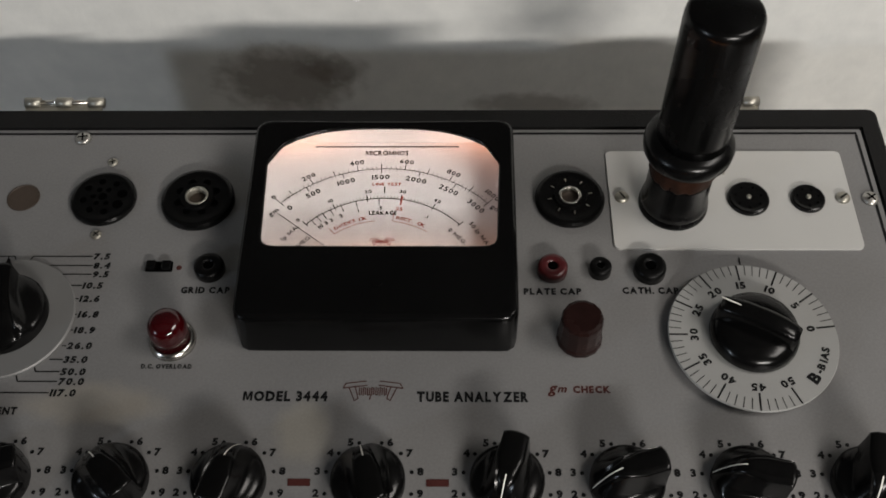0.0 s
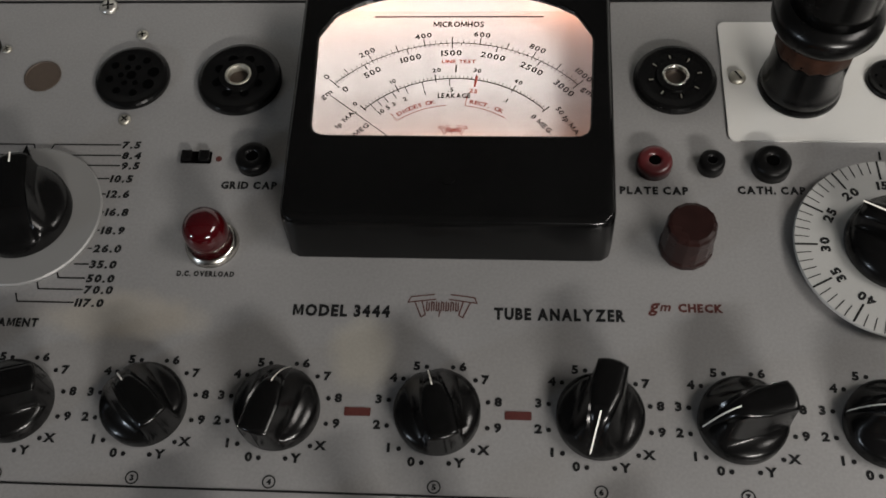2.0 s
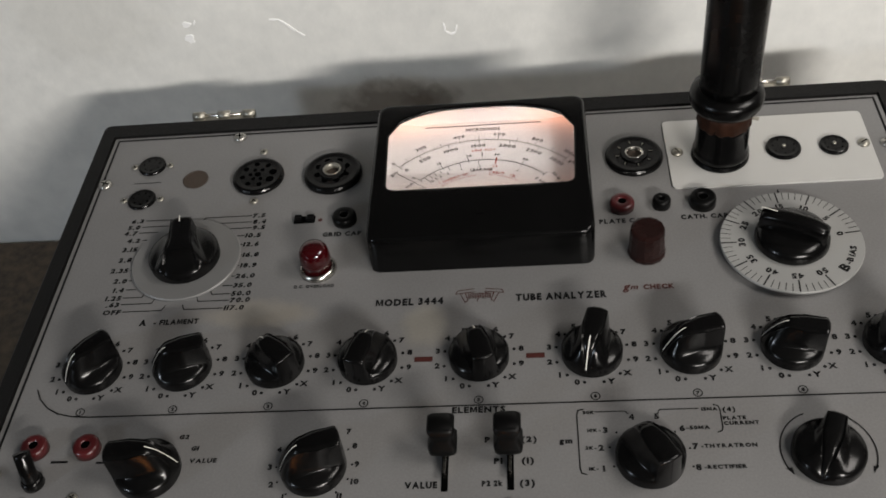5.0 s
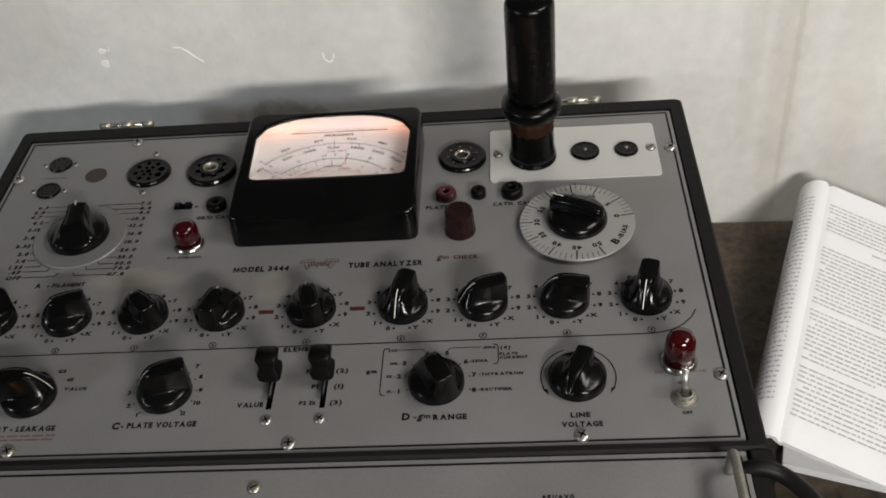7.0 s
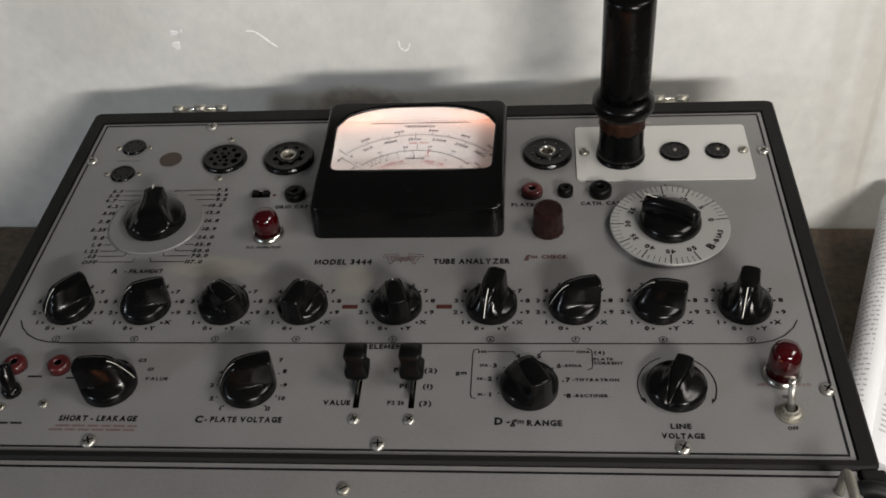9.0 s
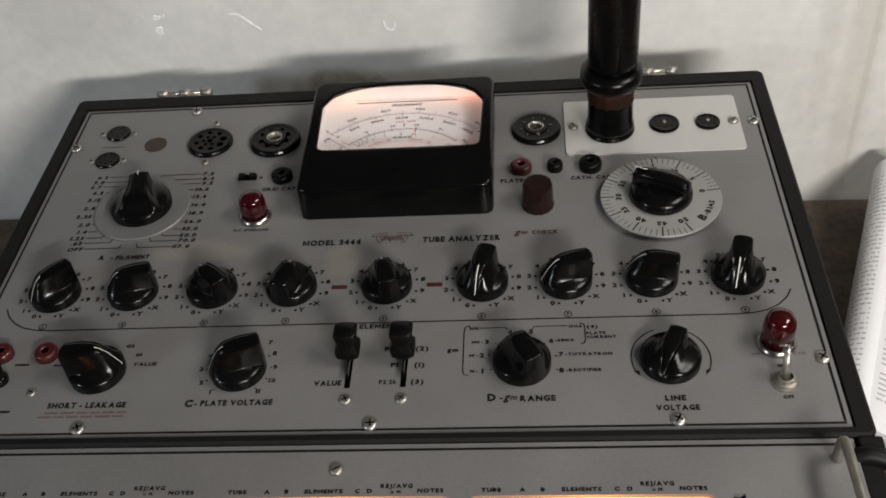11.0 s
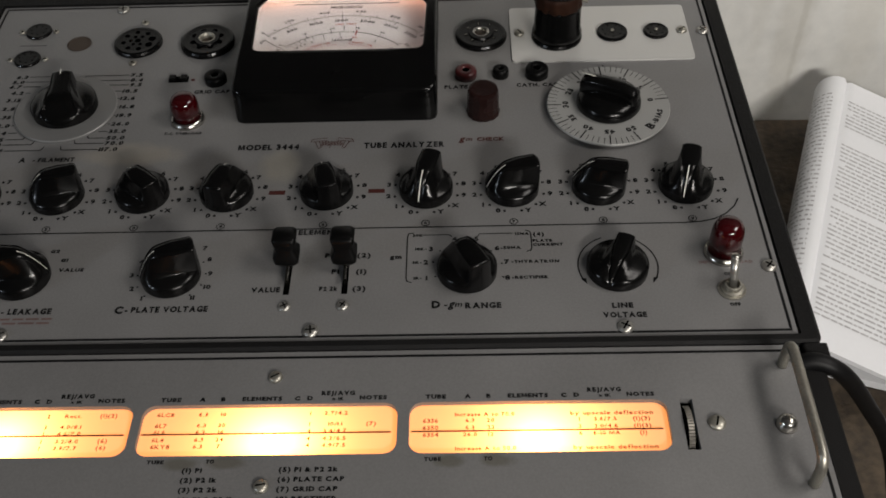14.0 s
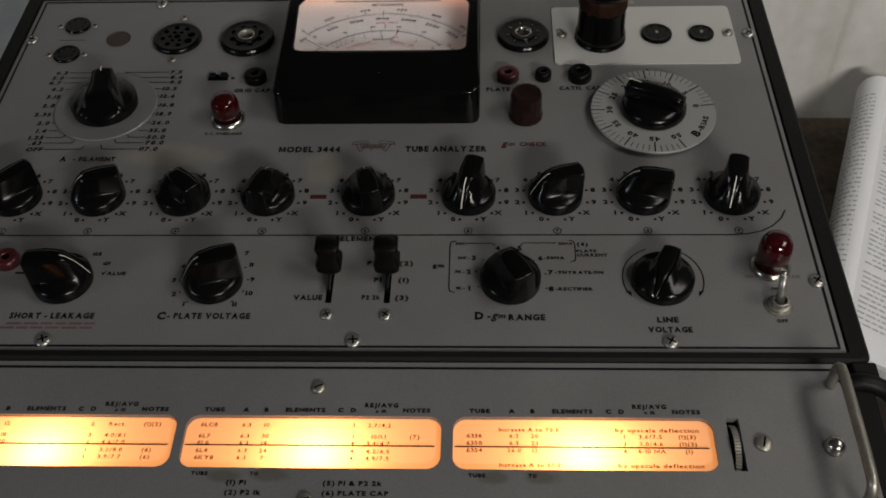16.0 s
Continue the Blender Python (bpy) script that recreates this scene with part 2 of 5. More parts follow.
def part(name, shape, mat, parent=None, label="", m=None, smooth=False):
    """One mesh object under a thing or a part; shape is a bmesh or mesh data, m its pose in the thing's own space."""
    me = shape if isinstance(shape, bpy.types.Mesh) else mesh_of(shape, smooth)
    if not me.materials:
        me.materials.append(mat)
    ob = new(name, me)
    if parent:
        ob.parent = parent
        if parent.type == "EMPTY":
            ob.matrix_parent_inverse = parent.matrix_basis.inverted()
    if m:
        ob.matrix_basis = m
    if label:
        ob["label"] = label
    return ob


def thing(name, place, label, category, group="", kind=""):
    ob = new(name)
    ob.empty_display_size = 0.05
    ob.matrix_basis = Matrix.Translation(place)
    return tagged(ob, label, category, group, kind)


def add_box(bm, x0, x1, y0, y1, z0, z1, bevel=0.0, seg=2):
    v = [bm.verts.new((x, y, z)) for z in (z0, z1) for y in (y0, y1) for x in (x0, x1)]
    faces = [bm.faces.new([v[i] for i in q]) for q in ((0, 2, 3, 1), (4, 5, 7, 6), (0, 1, 5, 4), (2, 6, 7, 3), (0, 4, 6, 2), (1, 3, 7, 5))]
    if bevel:
        edges = list({e for f in faces for e in f.edges})
        bmesh.ops.bevel(bm, geom=edges, offset=bevel, segments=seg, profile=0.5, affect="EDGES")
    return bm


def box(*a, **k):
    return add_box(bmesh.new(), *a, **k)


def add_lathe(bm, profile, seg=32, cx=0.0, cy=0.0, wave=None, caps=True):
    """Turns a profile of (radius, height) about the upright axis; closes both ends that do not reach the axis."""
    rings = []
    for r, z in profile:
        if r < 1e-6:
            rings.append([bm.verts.new((cx, cy, z))])
        else:
            rings.append([bm.verts.new((cx + r * math.cos(2 * math.pi * i / seg) * (wave(i) if wave else 1),
                                        cy + r * math.sin(2 * math.pi * i / seg) * (wave(i) if wave else 1), z)) for i in range(seg)])
    for a, b in zip(rings, rings[1:]):
        for i in range(seg):
            j = (i + 1) % seg
            if len(a) == 1 and len(b) > 1:
                bm.faces.new((a[0], b[i], b[j]))
            elif len(b) == 1 and len(a) > 1:
                bm.faces.new((a[i], b[0], a[j]))
            elif len(a) > 1:
                bm.faces.new((a[i], b[i], b[j], a[j]))
    for ring in (rings[0], rings[-1]):
        if len(ring) > 1 and caps:
            bm.faces.new(ring)
    return bm


def lathe(profile, seg=32, cx=0.0, cy=0.0, wave=None, caps=True):
    return add_lathe(bmesh.new(), profile, seg, cx, cy, wave, caps)


def add_prism(bm, outline, z0, z1):
    lo = [bm.verts.new((x, y, z0)) for x, y in outline]
    hi = [bm.verts.new((x, y, z1)) for x, y in outline]
    n = len(outline)
    bm.faces.new(lo[::-1])
    bm.faces.new(hi)
    for i in range(n):
        bm.faces.new((lo[i], lo[(i + 1) % n], hi[(i + 1) % n], hi[i]))
    return bm


def round_rect(x0, x1, y0, y1, r, n=5):
    pts = []
    for cx, cy, a in ((x1 - r, y1 - r, 0), (x0 + r, y1 - r, 90), (x0 + r, y0 + r, 180), (x1 - r, y0 + r, 270)):
        for i in range(n + 1):
            w = radians(a + 90 * i / n)
            pts.append((cx + r * math.cos(w), cy + r * math.sin(w)))
    return pts


def add_strip(bm, pts, width, z, thick=0.0):
    """A flat printed line through points in the plane, mitred at its corners."""
    p = [Vector(q) for q in pts]
    p = [q for i, q in enumerate(p) if i == 0 or (q - p[i - 1]).length > 1e-7]
    if len(p) < 2:
        return bm
    e = width * 0.35
    p[0], p[-1] = p[0] + (p[0] - p[1]).normalized() * e, p[-1] + (p[-1] - p[-2]).normalized() * e
    last = None
    for i, q in enumerate(p):
        a = (q - p[i - 1]).normalized() if i else (p[1] - q).normalized()
        b = (p[i + 1] - q).normalized() if i < len(p) - 1 else a
        d = (a + b).normalized() if (a + b).length > 1e-4 else b
        n = Vector((-d.y, d.x)) * width / 2 / max(0.5, d.dot(b))
        pair = (bm.verts.new((q.x + n.x, q.y + n.y, z)), bm.verts.new((q.x - n.x, q.y - n.y, z)))
        if last:
            bm.faces.new((last[0], last[1], pair[1], pair[0]))
        last = pair
    return bm


def sweep(path, radius, seg=10, bm=None):
    """A round bar along a path of points."""
    bm = bm or bmesh.new()
    pts = [Vector(p) for p in path]
    rings, side = [], None
    for i, p in enumerate(pts):
        d = (pts[min(i + 1, len(pts) - 1)] - pts[max(i - 1, 0)]).normalized()
        side = (Vector((0, 0, 1)) if abs(d.z) < 0.9 else Vector((1, 0, 0))) if side is None else side
        side = (side - d * side.dot(d)).normalized()
        up = d.cross(side)
        rings.append([bm.verts.new(p + radius * (math.cos(2 * math.pi * k / seg) * side + math.sin(2 * math.pi * k / seg) * up)) for k in range(seg)])
    for a, b in zip(rings, rings[1:]):
        for k in range(seg):
            bm.faces.new((a[k], a[(k + 1) % seg], b[(k + 1) % seg], b[k]))
    bm.faces.new(rings[0][::-1])
    bm.faces.new(rings[-1])
    return bm


def smooth_path(points, n=8):
    """Catmull-Rom through the points."""
    p = [Vector(q) for q in points]
    p = [p[0] * 2 - p[1]] + p + [p[-1] * 2 - p[-2]]
    out = []
    for i in range(1, len(p) - 2):
        for k in range(n):
            t = k / n
            a, b, c, d = p[i - 1], p[i], p[i + 1], p[i + 2]
            out.append(0.5 * ((2 * b) + (c - a) * t + (2 * a - 5 * b + 4 * c - d) * t * t + (3 * b - a - 3 * c + d) * t ** 3))
    return out + [p[-2]]


# ---- lettering: flat glyphs of the built-in font, laid out word by word ----
GLYPHS, FINE = {}, {}


def load_glyphs(chars, weight, table):
    obs = []
    for ch in chars:
        cu = bpy.data.curves.new("glyph", "FONT")
        cu.body, cu.size, cu.resolution_u, cu.fill_mode, cu.offset = ch, 1.0, 2, "FRONT", weight
        obs.append((ch, new("glyph", cu)))
    bpy.context.view_layer.update()
    graph = bpy.context.evaluated_depsgraph_get()
    for ch, ob in obs:
        me = bpy.data.meshes.new_from_object(ob.evaluated_get(graph))
        vs = [(v.co.x, v.co.y) for v in me.vertices]
        fs = [tuple(f.vertices) for f in me.polygons]
        x0, x1 = min(v[0] for v in vs), max(v[0] for v in vs)
        table[ch] = ([(x - x0, y) for x, y in vs], fs, x1 - x0)
        cu = ob.data
        bpy.data.objects.remove(ob)
        bpy.data.curves.remove(cu)
        bpy.data.meshes.remove(me)


LETTERS = "ABCDEFGHIJKLMNOPQRSTUVWXYZ0123456789.-/&()acdefgiklmnoprstuwyxb+"


def letter_m(stroke):
    """The built-in M closes up when it is made bold: the same letter drawn with straight strokes."""
    w, t = 0.74, stroke
    pts = [(0, 0), (0, 0.7), (t * 1.25, 0.7), (w / 2, 0.25), (w - t * 1.25, 0.7), (w, 0.7), (w, 0), (w - t, 0), (w - t, 0.46), (w / 2 + t * 0.38, 0.06), (w / 2 - t * 0.38, 0.06), (t, 0.46), (t, 0)]
    return pts, [tuple(range(len(pts)))], w


load_glyphs(LETTERS, 0.052, GLYPHS)
load_glyphs(LETTERS, 0.026, FINE)
GLYPHS["M"], FINE["M"] = letter_m(0.175), letter_m(0.105)


def text_width(s, size, stretch, table):
    return sum((0.34 if ch == " " else table[ch][2] + 0.11) * size * stretch for ch in s) - 0.11 * size * stretch


def add_text(bm, s, x, y, cap, width=None, turn=0.0, align="C", slant=0.0, z=0.0, table=GLYPHS):
    """Lettering whose capitals are cap high, centred on (x, y); width fits the whole word to a length."""
    size = cap / 0.70
    stretch = 1.15 if width is None else width / text_width(s, size, 1.0, table)
    w = text_width(s, size, stretch, table)
    at = {"C": -w / 2, "L": 0.0, "R": -w}[align]
    c, n = math.cos(radians(turn)), math.sin(radians(turn))
    for ch in s:
        if ch == " ":
            at += 0.34 * size * stretch
            continue
        vs, fs, adv = table[ch]
        made = []
        for gx, gy in vs:
            ly = gy * size - cap / 2
            lx = at + gx * size * stretch + slant * ly
            made.append(bm.verts.new((x + lx * c - ly * n, y + lx * n + ly * c, z)))
        for f in fs:
            bm.faces.new([made[i] for i in f])
        at += (adv + 0.11) * size * stretch
    return bm


def label_text(parent, s, x, y, cap, width=None, mat=None, align="C", turn=0.0, slant=0.0, z=0.00018, name="printed_label", table=GLYPHS):
    return part(name, add_text(bmesh.new(), s, x, y, cap, width, turn, align, slant, z, table), mat or INK, parent)


# ---- the room: back wall, bench top, and plain surfaces that close it ----
TOP = -0.207  # the bench top
BACK = 0.41   # the wall's face


def slab(name, label, x0, x1, y0, y1, z0, z1, mat, category):
    return tagged(part(name, box(x0, x1, y0, y1, z0, z1), mat), label, category, kind="structure")


wall_north = slab("wall_north", "off-white painted wall with scuffs, faint stains and some painted-in shadow", -2.2, 2.2, BACK, BACK + 0.12, -0.96, 0.155, WALL, "wall")
# added out of view and kept dark so that glossy blacks mirror little
wall_upper = slab("wall_north_upper", "unseen upper wall, kept dark for low reflections", -2.2, 2.2, BACK + 0.02, BACK + 0.12, 0.155, 1.5, DARK, "wall")
LEAN = Matrix.Translation((0, 0.0065, 0)) @ pose(0, BACK, 0, 0, 0, -0.9) @ Matrix.Translation((0, -BACK, 0))  # the wall and bench run slightly askew to the tester
wall_north.matrix_basis = wall_upper.matrix_basis = LEAN
slab("wall_south", "plain painted room wall", -2.2, 2.2, -2.72, -2.6, -0.96, 1.5, ROOM, "wall")
slab("wall_west", "plain painted room wall", -2.32, -2.2, -2.72, BACK + 0.12, -0.96, 1.5, ROOM, "wall")
slab("wall_east", "plain painted room wall", 2.2, 2.32, -2.72, BACK + 0.12, -0.96, 1.5, ROOM, "wall")
slab("ceiling", "plain white room ceiling", -2.32, 2.32, -2.72, BACK + 0.12, 1.5, 1.6, ROOM, "ceiling")
slab("floor", "dark room floor under the bench", -2.32, 2.32, -2.72, BACK + 0.12, -1.06, -0.96, FLOOR, "floor")

bench = thing("workbench", (0, 0.0, -0.96), "worn brown hardboard workbench against the wall", "workbench")
part("bench_top", box(-1.3, 1.3, -0.45, BACK - 0.003, TOP - 0.03, TOP, bevel=0.003), TABLE, bench)
for lx in (-1.22, 1.22):
    for ly in (-0.38, 0.33):
        part("leg", box(lx - 0.03, lx + 0.03, ly - 0.03, ly + 0.03, -0.96, TOP - 0.03, bevel=0.003), TABLE, bench)
bench.matrix_basis = LEAN @ bench.matrix_basis


def chip(blobs, seed):
    """Flakes of filler on the wall's face: ragged little islands (x, z, half width, half height, lean)."""
    bm = bmesh.new()
    rng = random.Random(seed)
    for x, z, w, h, lean in blobs:
        n = 14
        c, d = math.cos(radians(lean)), math.sin(radians(lean))
        front, back = [], []
        for k in range(n):
            a = 2 * math.pi * k / n
            f = rng.uniform(0.68, 1.12)
            u, v = w * f * math.cos(a), h * f * math.sin(a)
            front.append(bm.verts.new((x + u * c - v * d, BACK - 0.0005, z + u * d + v * c)))
            back.append(bm.verts.new((x + 1.1 * (u * c - v * d), BACK + 0.001, z + 1.1 * (u * d + v * c))))
        bm.faces.new(front)
        for k in range(n):
            bm.faces.new((front[k], front[(k + 1) % n], back[(k + 1) % n], back[k]))
    return bm


CHIP = material("fresh_white_filler", (0.88, 0.88, 0.87), 0.7, vary=0.05, grain=900)
for seed, blobs in ((1, [(-0.2234, -0.0012, 0.0040, 0.0042, 10)]), (2, [(-0.2226, 0.0113, 0.0034, 0.0028, 5)]), (3, [(-0.2162, 0.0128, 0.0008, 0.0022, -25)]),
                    (4, [(-0.1551, 0.0113, 0.0040, 0.0008, -4), (-0.1488, 0.0082, 0.0048, 0.0008, -42), (-0.1431, 0.0026, 0.0042, 0.0009, -43), (-0.1378, -0.0020, 0.0040, 0.0007, -38)]),
                    (5, [(-0.0295, -0.0040, 0.0008, 0.0034, 8), (-0.0271, -0.0090, 0.0024, 0.0008, -40), (-0.0235, -0.0096, 0.0026, 0.0008, 25), (-0.0208, -0.0052, 0.0008, 0.0036, -12)]),
                    (6, [(0.4900, -0.0780, 0.0020, 0.0044, 3)]), (7, [(0.4985, -0.1080, 0.0016, 0.0070, 4), (0.4992, -0.1195, 0.0015, 0.0060, 2)])):
    part("paint_chip", chip(blobs, seed), CHIP, wall_north)

# ---- the tube tester ----
tester = thing("tube_tester", (0, 0.10, TOP), "vintage vacuum tube tester in black leatherette case on the workbench", "tube tester")


def case_shell(x0, x1, y0, y1, z0, z1, ix, iy0, iy1, depth, bevel):
    """A box with a sunk well in its top that takes the panel."""
    bm = bmesh.new()
    o = [round_rect(x0, x1, y0, y1, 0.004, 3), round_rect(x0, x1, y0, y1, 0.004, 3),
         round_rect(x0 + bevel, x1 - bevel, y0 + bevel, y1 - bevel, 0.004, 3),
         round_rect(-ix, ix, iy0, iy1, 0.0008, 3), round_rect(-ix, ix, iy0, iy1, 0.0008, 3)]
    zs = (z0, z1 - bevel, z1, z1, z1 - depth)
    rings = [[bm.verts.new((x, y, z)) for x, y in ring] for ring, z in zip(o, zs)]
    n = len(rings[0])
    for a, b in zip(rings, rings[1:]):
        for i in range(n):
            bm.faces.new((a[i], a[(i + 1) % n], b[(i + 1) % n], b[i]))
    bm.faces.new(rings[0][::-1])
    bm.faces.new(rings[-1])
    return bm


part("case", case_shell(-0.2612, 0.2608, -0.0120, 0.3172, TOP + 0.006, 0.0015, 0.2510, -0.0070, 0.3038, 0.010, 0.0015), LEATHER, tester)
part("front_case", case_shell(-0.2592, 0.2592, -0.1150, -0.0121, TOP + 0.006, -0.0022, 0.2494, -0.1070, -0.0127, 0.008, 0.0010), LEATHER, tester)
for cx in (-1, 1):
    part("case_cheek", box(*sorted((cx * 0.2502, cx * 0.2626)), -0.0262, -0.0124, TOP + 0.010, 0.0014, bevel=0.0012), LEATHER, tester)
for fx in (-0.23, 0.23):
    for fy in (-0.09, 0.28):
        part("rubber_foot", lathe([(0.011, TOP), (0.012, TOP + 0.002), (0.011, TOP + 0.0065)], 16, fx, fy), RUBBER, tester)

panel = part("panel", add_prism(bmesh.new(), round_rect(-0.2500, 0.2500, -0.0062, 0.3030, 0.001, 2), -0.002, 0.0), PANEL, tester, "silver-grey painted control panel with black lettering")
lower = part("chart_panel", bmesh.new(), LOWER, tester, "silver-grey painted panel with three lit chart windows")


def window_outline(x0, x1):
    """A chart window: straight top and bottom, bowed ends."""
    return round_rect(x0, x1, -0.0730, -0.0443, 0.0065, 6)


WINDOWS = ((0.0527, 0.1773), (-0.0780, 0.0469), (-0.2076, -0.0826))
SLOT = (0.1838, 0.1899, -0.0729, -0.0443)


def plate_with_holes():
    """The lower panel: a plate about its openings, built in columns."""
    bm = bmesh.new()
    x0, x1, y0, y1, lo, hi = -0.2484, 0.2484, -0.1060, -0.0124, -0.003, -0.0008
    holes = [window_outline(*w) for w in reversed(WINDOWS)] + [round_rect(*SLOT, 0.0003, 6)]
    cuts = [x0, -0.0803, 0.0498, 0.1805, x1]
    for (a, b), hole in zip(zip(cuts, cuts[1:]), holes):
        cx, cy = sum(p[0] for p in hole) / len(hole), sum(p[1] for p in hole) / len(hole)
        outer, angle = [], []
        for hx, hy in hole:
            dx, dy = hx - cx, hy - cy
            w, h = max(abs(p[0] - cx) for p in hole), max(abs(p[1] - cy) for p in hole)
            u, v = dx / w, dy / h
            if abs(u) >= abs(v):
                ox, oy = (b if u > 0 else a), cy + (v / abs(u)) * ((y1 - cy) if v > 0 else (cy - y0))
            else:
                oy, ox = (y1 if v > 0 else y0), cx + (u / abs(v)) * ((b - cx) if u > 0 else (cx - a))
            outer.append((ox, oy))
        n = len(hole)
        for z in (hi,):
            ho = [bm.verts.new((x, y, z)) for x, y in hole]
            oo = [bm.verts.new((x, y, z)) for x, y in outer]
            deep = [bm.verts.new((x, y, lo - 0.002)) for x, y in hole]
            for i in range(n):
                j = (i + 1) % n
                bm.faces.new((ho[i], oo[i], oo[j], ho[j]))
                bm.faces.new((ho[i], ho[j], deep[j], deep[i]))
            corners = [(a, y0), (b, y0), (b, y1), (a, y1)]
            for i in range(n):
                j = (i + 1) % n
                if abs(outer[i][0] - outer[j][0]) > 1e-6 and abs(outer[i][1] - outer[j][1]) > 1e-6:
                    k = min(corners, key=lambda c: math.hypot(c[0] - (outer[i][0] + outer[j][0]) / 2, c[1] - (outer[i][1] + outer[j][1]) / 2))
                    bm.faces.new((oo[i], bm.verts.new((*k, z)), oo[j]))
    edge = [(x0, y0), (x1, y0), (x1, y1), (x0, y1)]
    top, bot = [bm.verts.new((*p, hi)) for p in edge], [bm.verts.new((*p, lo)) for p in edge]
    for i in range(4):
        bm.faces.new((top[i], top[(i + 1) % 4], bot[(i + 1) % 4], bot[i]))
    bmesh.ops.remove_doubles(bm, verts=bm.verts, dist=1e-6)
    return bm


lower.data = mesh_of(plate_with_holes())
lower.data.materials.append(LOWER)


def frame_line(x0, x1, y0, y1, w, z):
    bm = bmesh.new()
    add_strip(bm, [(x0, y0), (x1, y0)], w, z)
    add_strip(bm, [(x0, y1), (x1, y1)], w, z)
    add_strip(bm, [(x0, y0 + w), (x0, y1 - w)], w, z)
    add_strip(bm, [(x1, y0 + w), (x1, y1 - w)], w, z)
    return bm


part("border_line", frame_line(-0.2470, 0.2470, -0.0033, 0.3002, 0.0014, 0.00018), INK, panel)
part("border_line", frame_line(-0.2452, 0.2452, -0.1018, -0.0160, 0.0014, -0.00062), INK, lower)


def screw(parent, x, y, r=0.0042, z=0.0, turn=20.0, cross=True, h=0.0022, mat=None):
    bm = lathe([(r, z), (r, z + h * 0.35), (r * 0.86, z + h * 0.75), (r * 0.5, z + h), (0, z + h * 1.02)], 20, x, y)
    head = part("screw", bm, mat or SCREW, parent, smooth=True)
    s = bmesh.new()
    for a in ((turn, turn + 90) if cross else (turn,)):
        d = Vector((math.cos(radians(a)), math.sin(radians(a))))
        n = Vector((-d.y, d.x)) * r * 0.11
        q = [d * r * 0.62 + n, d * r * 0.62 - n, -d * r * 0.62 - n, -d * r * 0.62 + n]
        top = [s.verts.new((x + p.x, y + p.y, z + h * 1.035)) for p in q]
        bot = [s.verts.new((x + p.x, y + p.y, z + h * 0.5)) for p in q]
        s.faces.new(top)
        for i in range(4):
            s.faces.new((top[i], top[(i + 1) % 4], bot[(i + 1) % 4], bot[i]))
    part("slot", s, HOLE, head)
    return head


for sx, sy, st in ((-0.1622, 0.2968, 10), (0.2448, 0.2563, 35), (-0.2446, 0.2560, 70), (0.2448, 0.0402, 50), (-0.2446, 0.0402, 15),
                   (-0.163, 0.0, 25), (0.0, 0.0, 5), (0.163, 0.0, 60)):
    screw(panel, sx, sy, 0.0042, 0.0, st)
for sx in (-0.0155, 0.0155):
    screw(panel, sx, 0.0170, 0.0034, 0.0, 40 + 900 * sx, h=0.0018)
screw(lower, -0.0150, -0.0283, 0.0036, -0.0008, 30, cross=False, mat=DULL_METAL)
screw(lower, -0.0148, -0.0899, 0.0036, -0.0008, 10, cross=False, mat=DULL_METAL)
screw(lower, 0.1996, -0.0584, 0.0043, -0.0008, 75, cross=False, mat=DULL_METAL)

# hinge knuckles behind the rim
for hx in (-0.1786, 0.1786):
    hinge = part("hinge", sweep([(hx - 0.021, 0.3240, -0.0010), (hx + 0.021, 0.3240, -0.0010)], 0.0016, 8), NICKEL, tester, "tarnished metal case hinge", smooth=True)
    for k in (-0.0175, 0, 0.0175):
        part("knuckle", sweep([(hx + k - 0.0042, 0.3240, -0.0010), (hx + k + 0.0042, 0.3240, -0.0010)], 0.0030, 10), DULL_METAL, hinge, smooth=True)
    part("leaf", box(hx - 0.021, hx + 0.021, 0.3168, 0.3240, -0.0028, -0.0014), DULL_METAL, hinge)


# ---- bar knobs ----
def ridge(s, high):
    """Height of the knob's ridge, s = 0 at the tip and 1 at the blunt end."""
    return 0.0042 + (high - 0.0042) * math.sin(min(1.0, s / 0.43) * math.pi / 2) ** 0.85


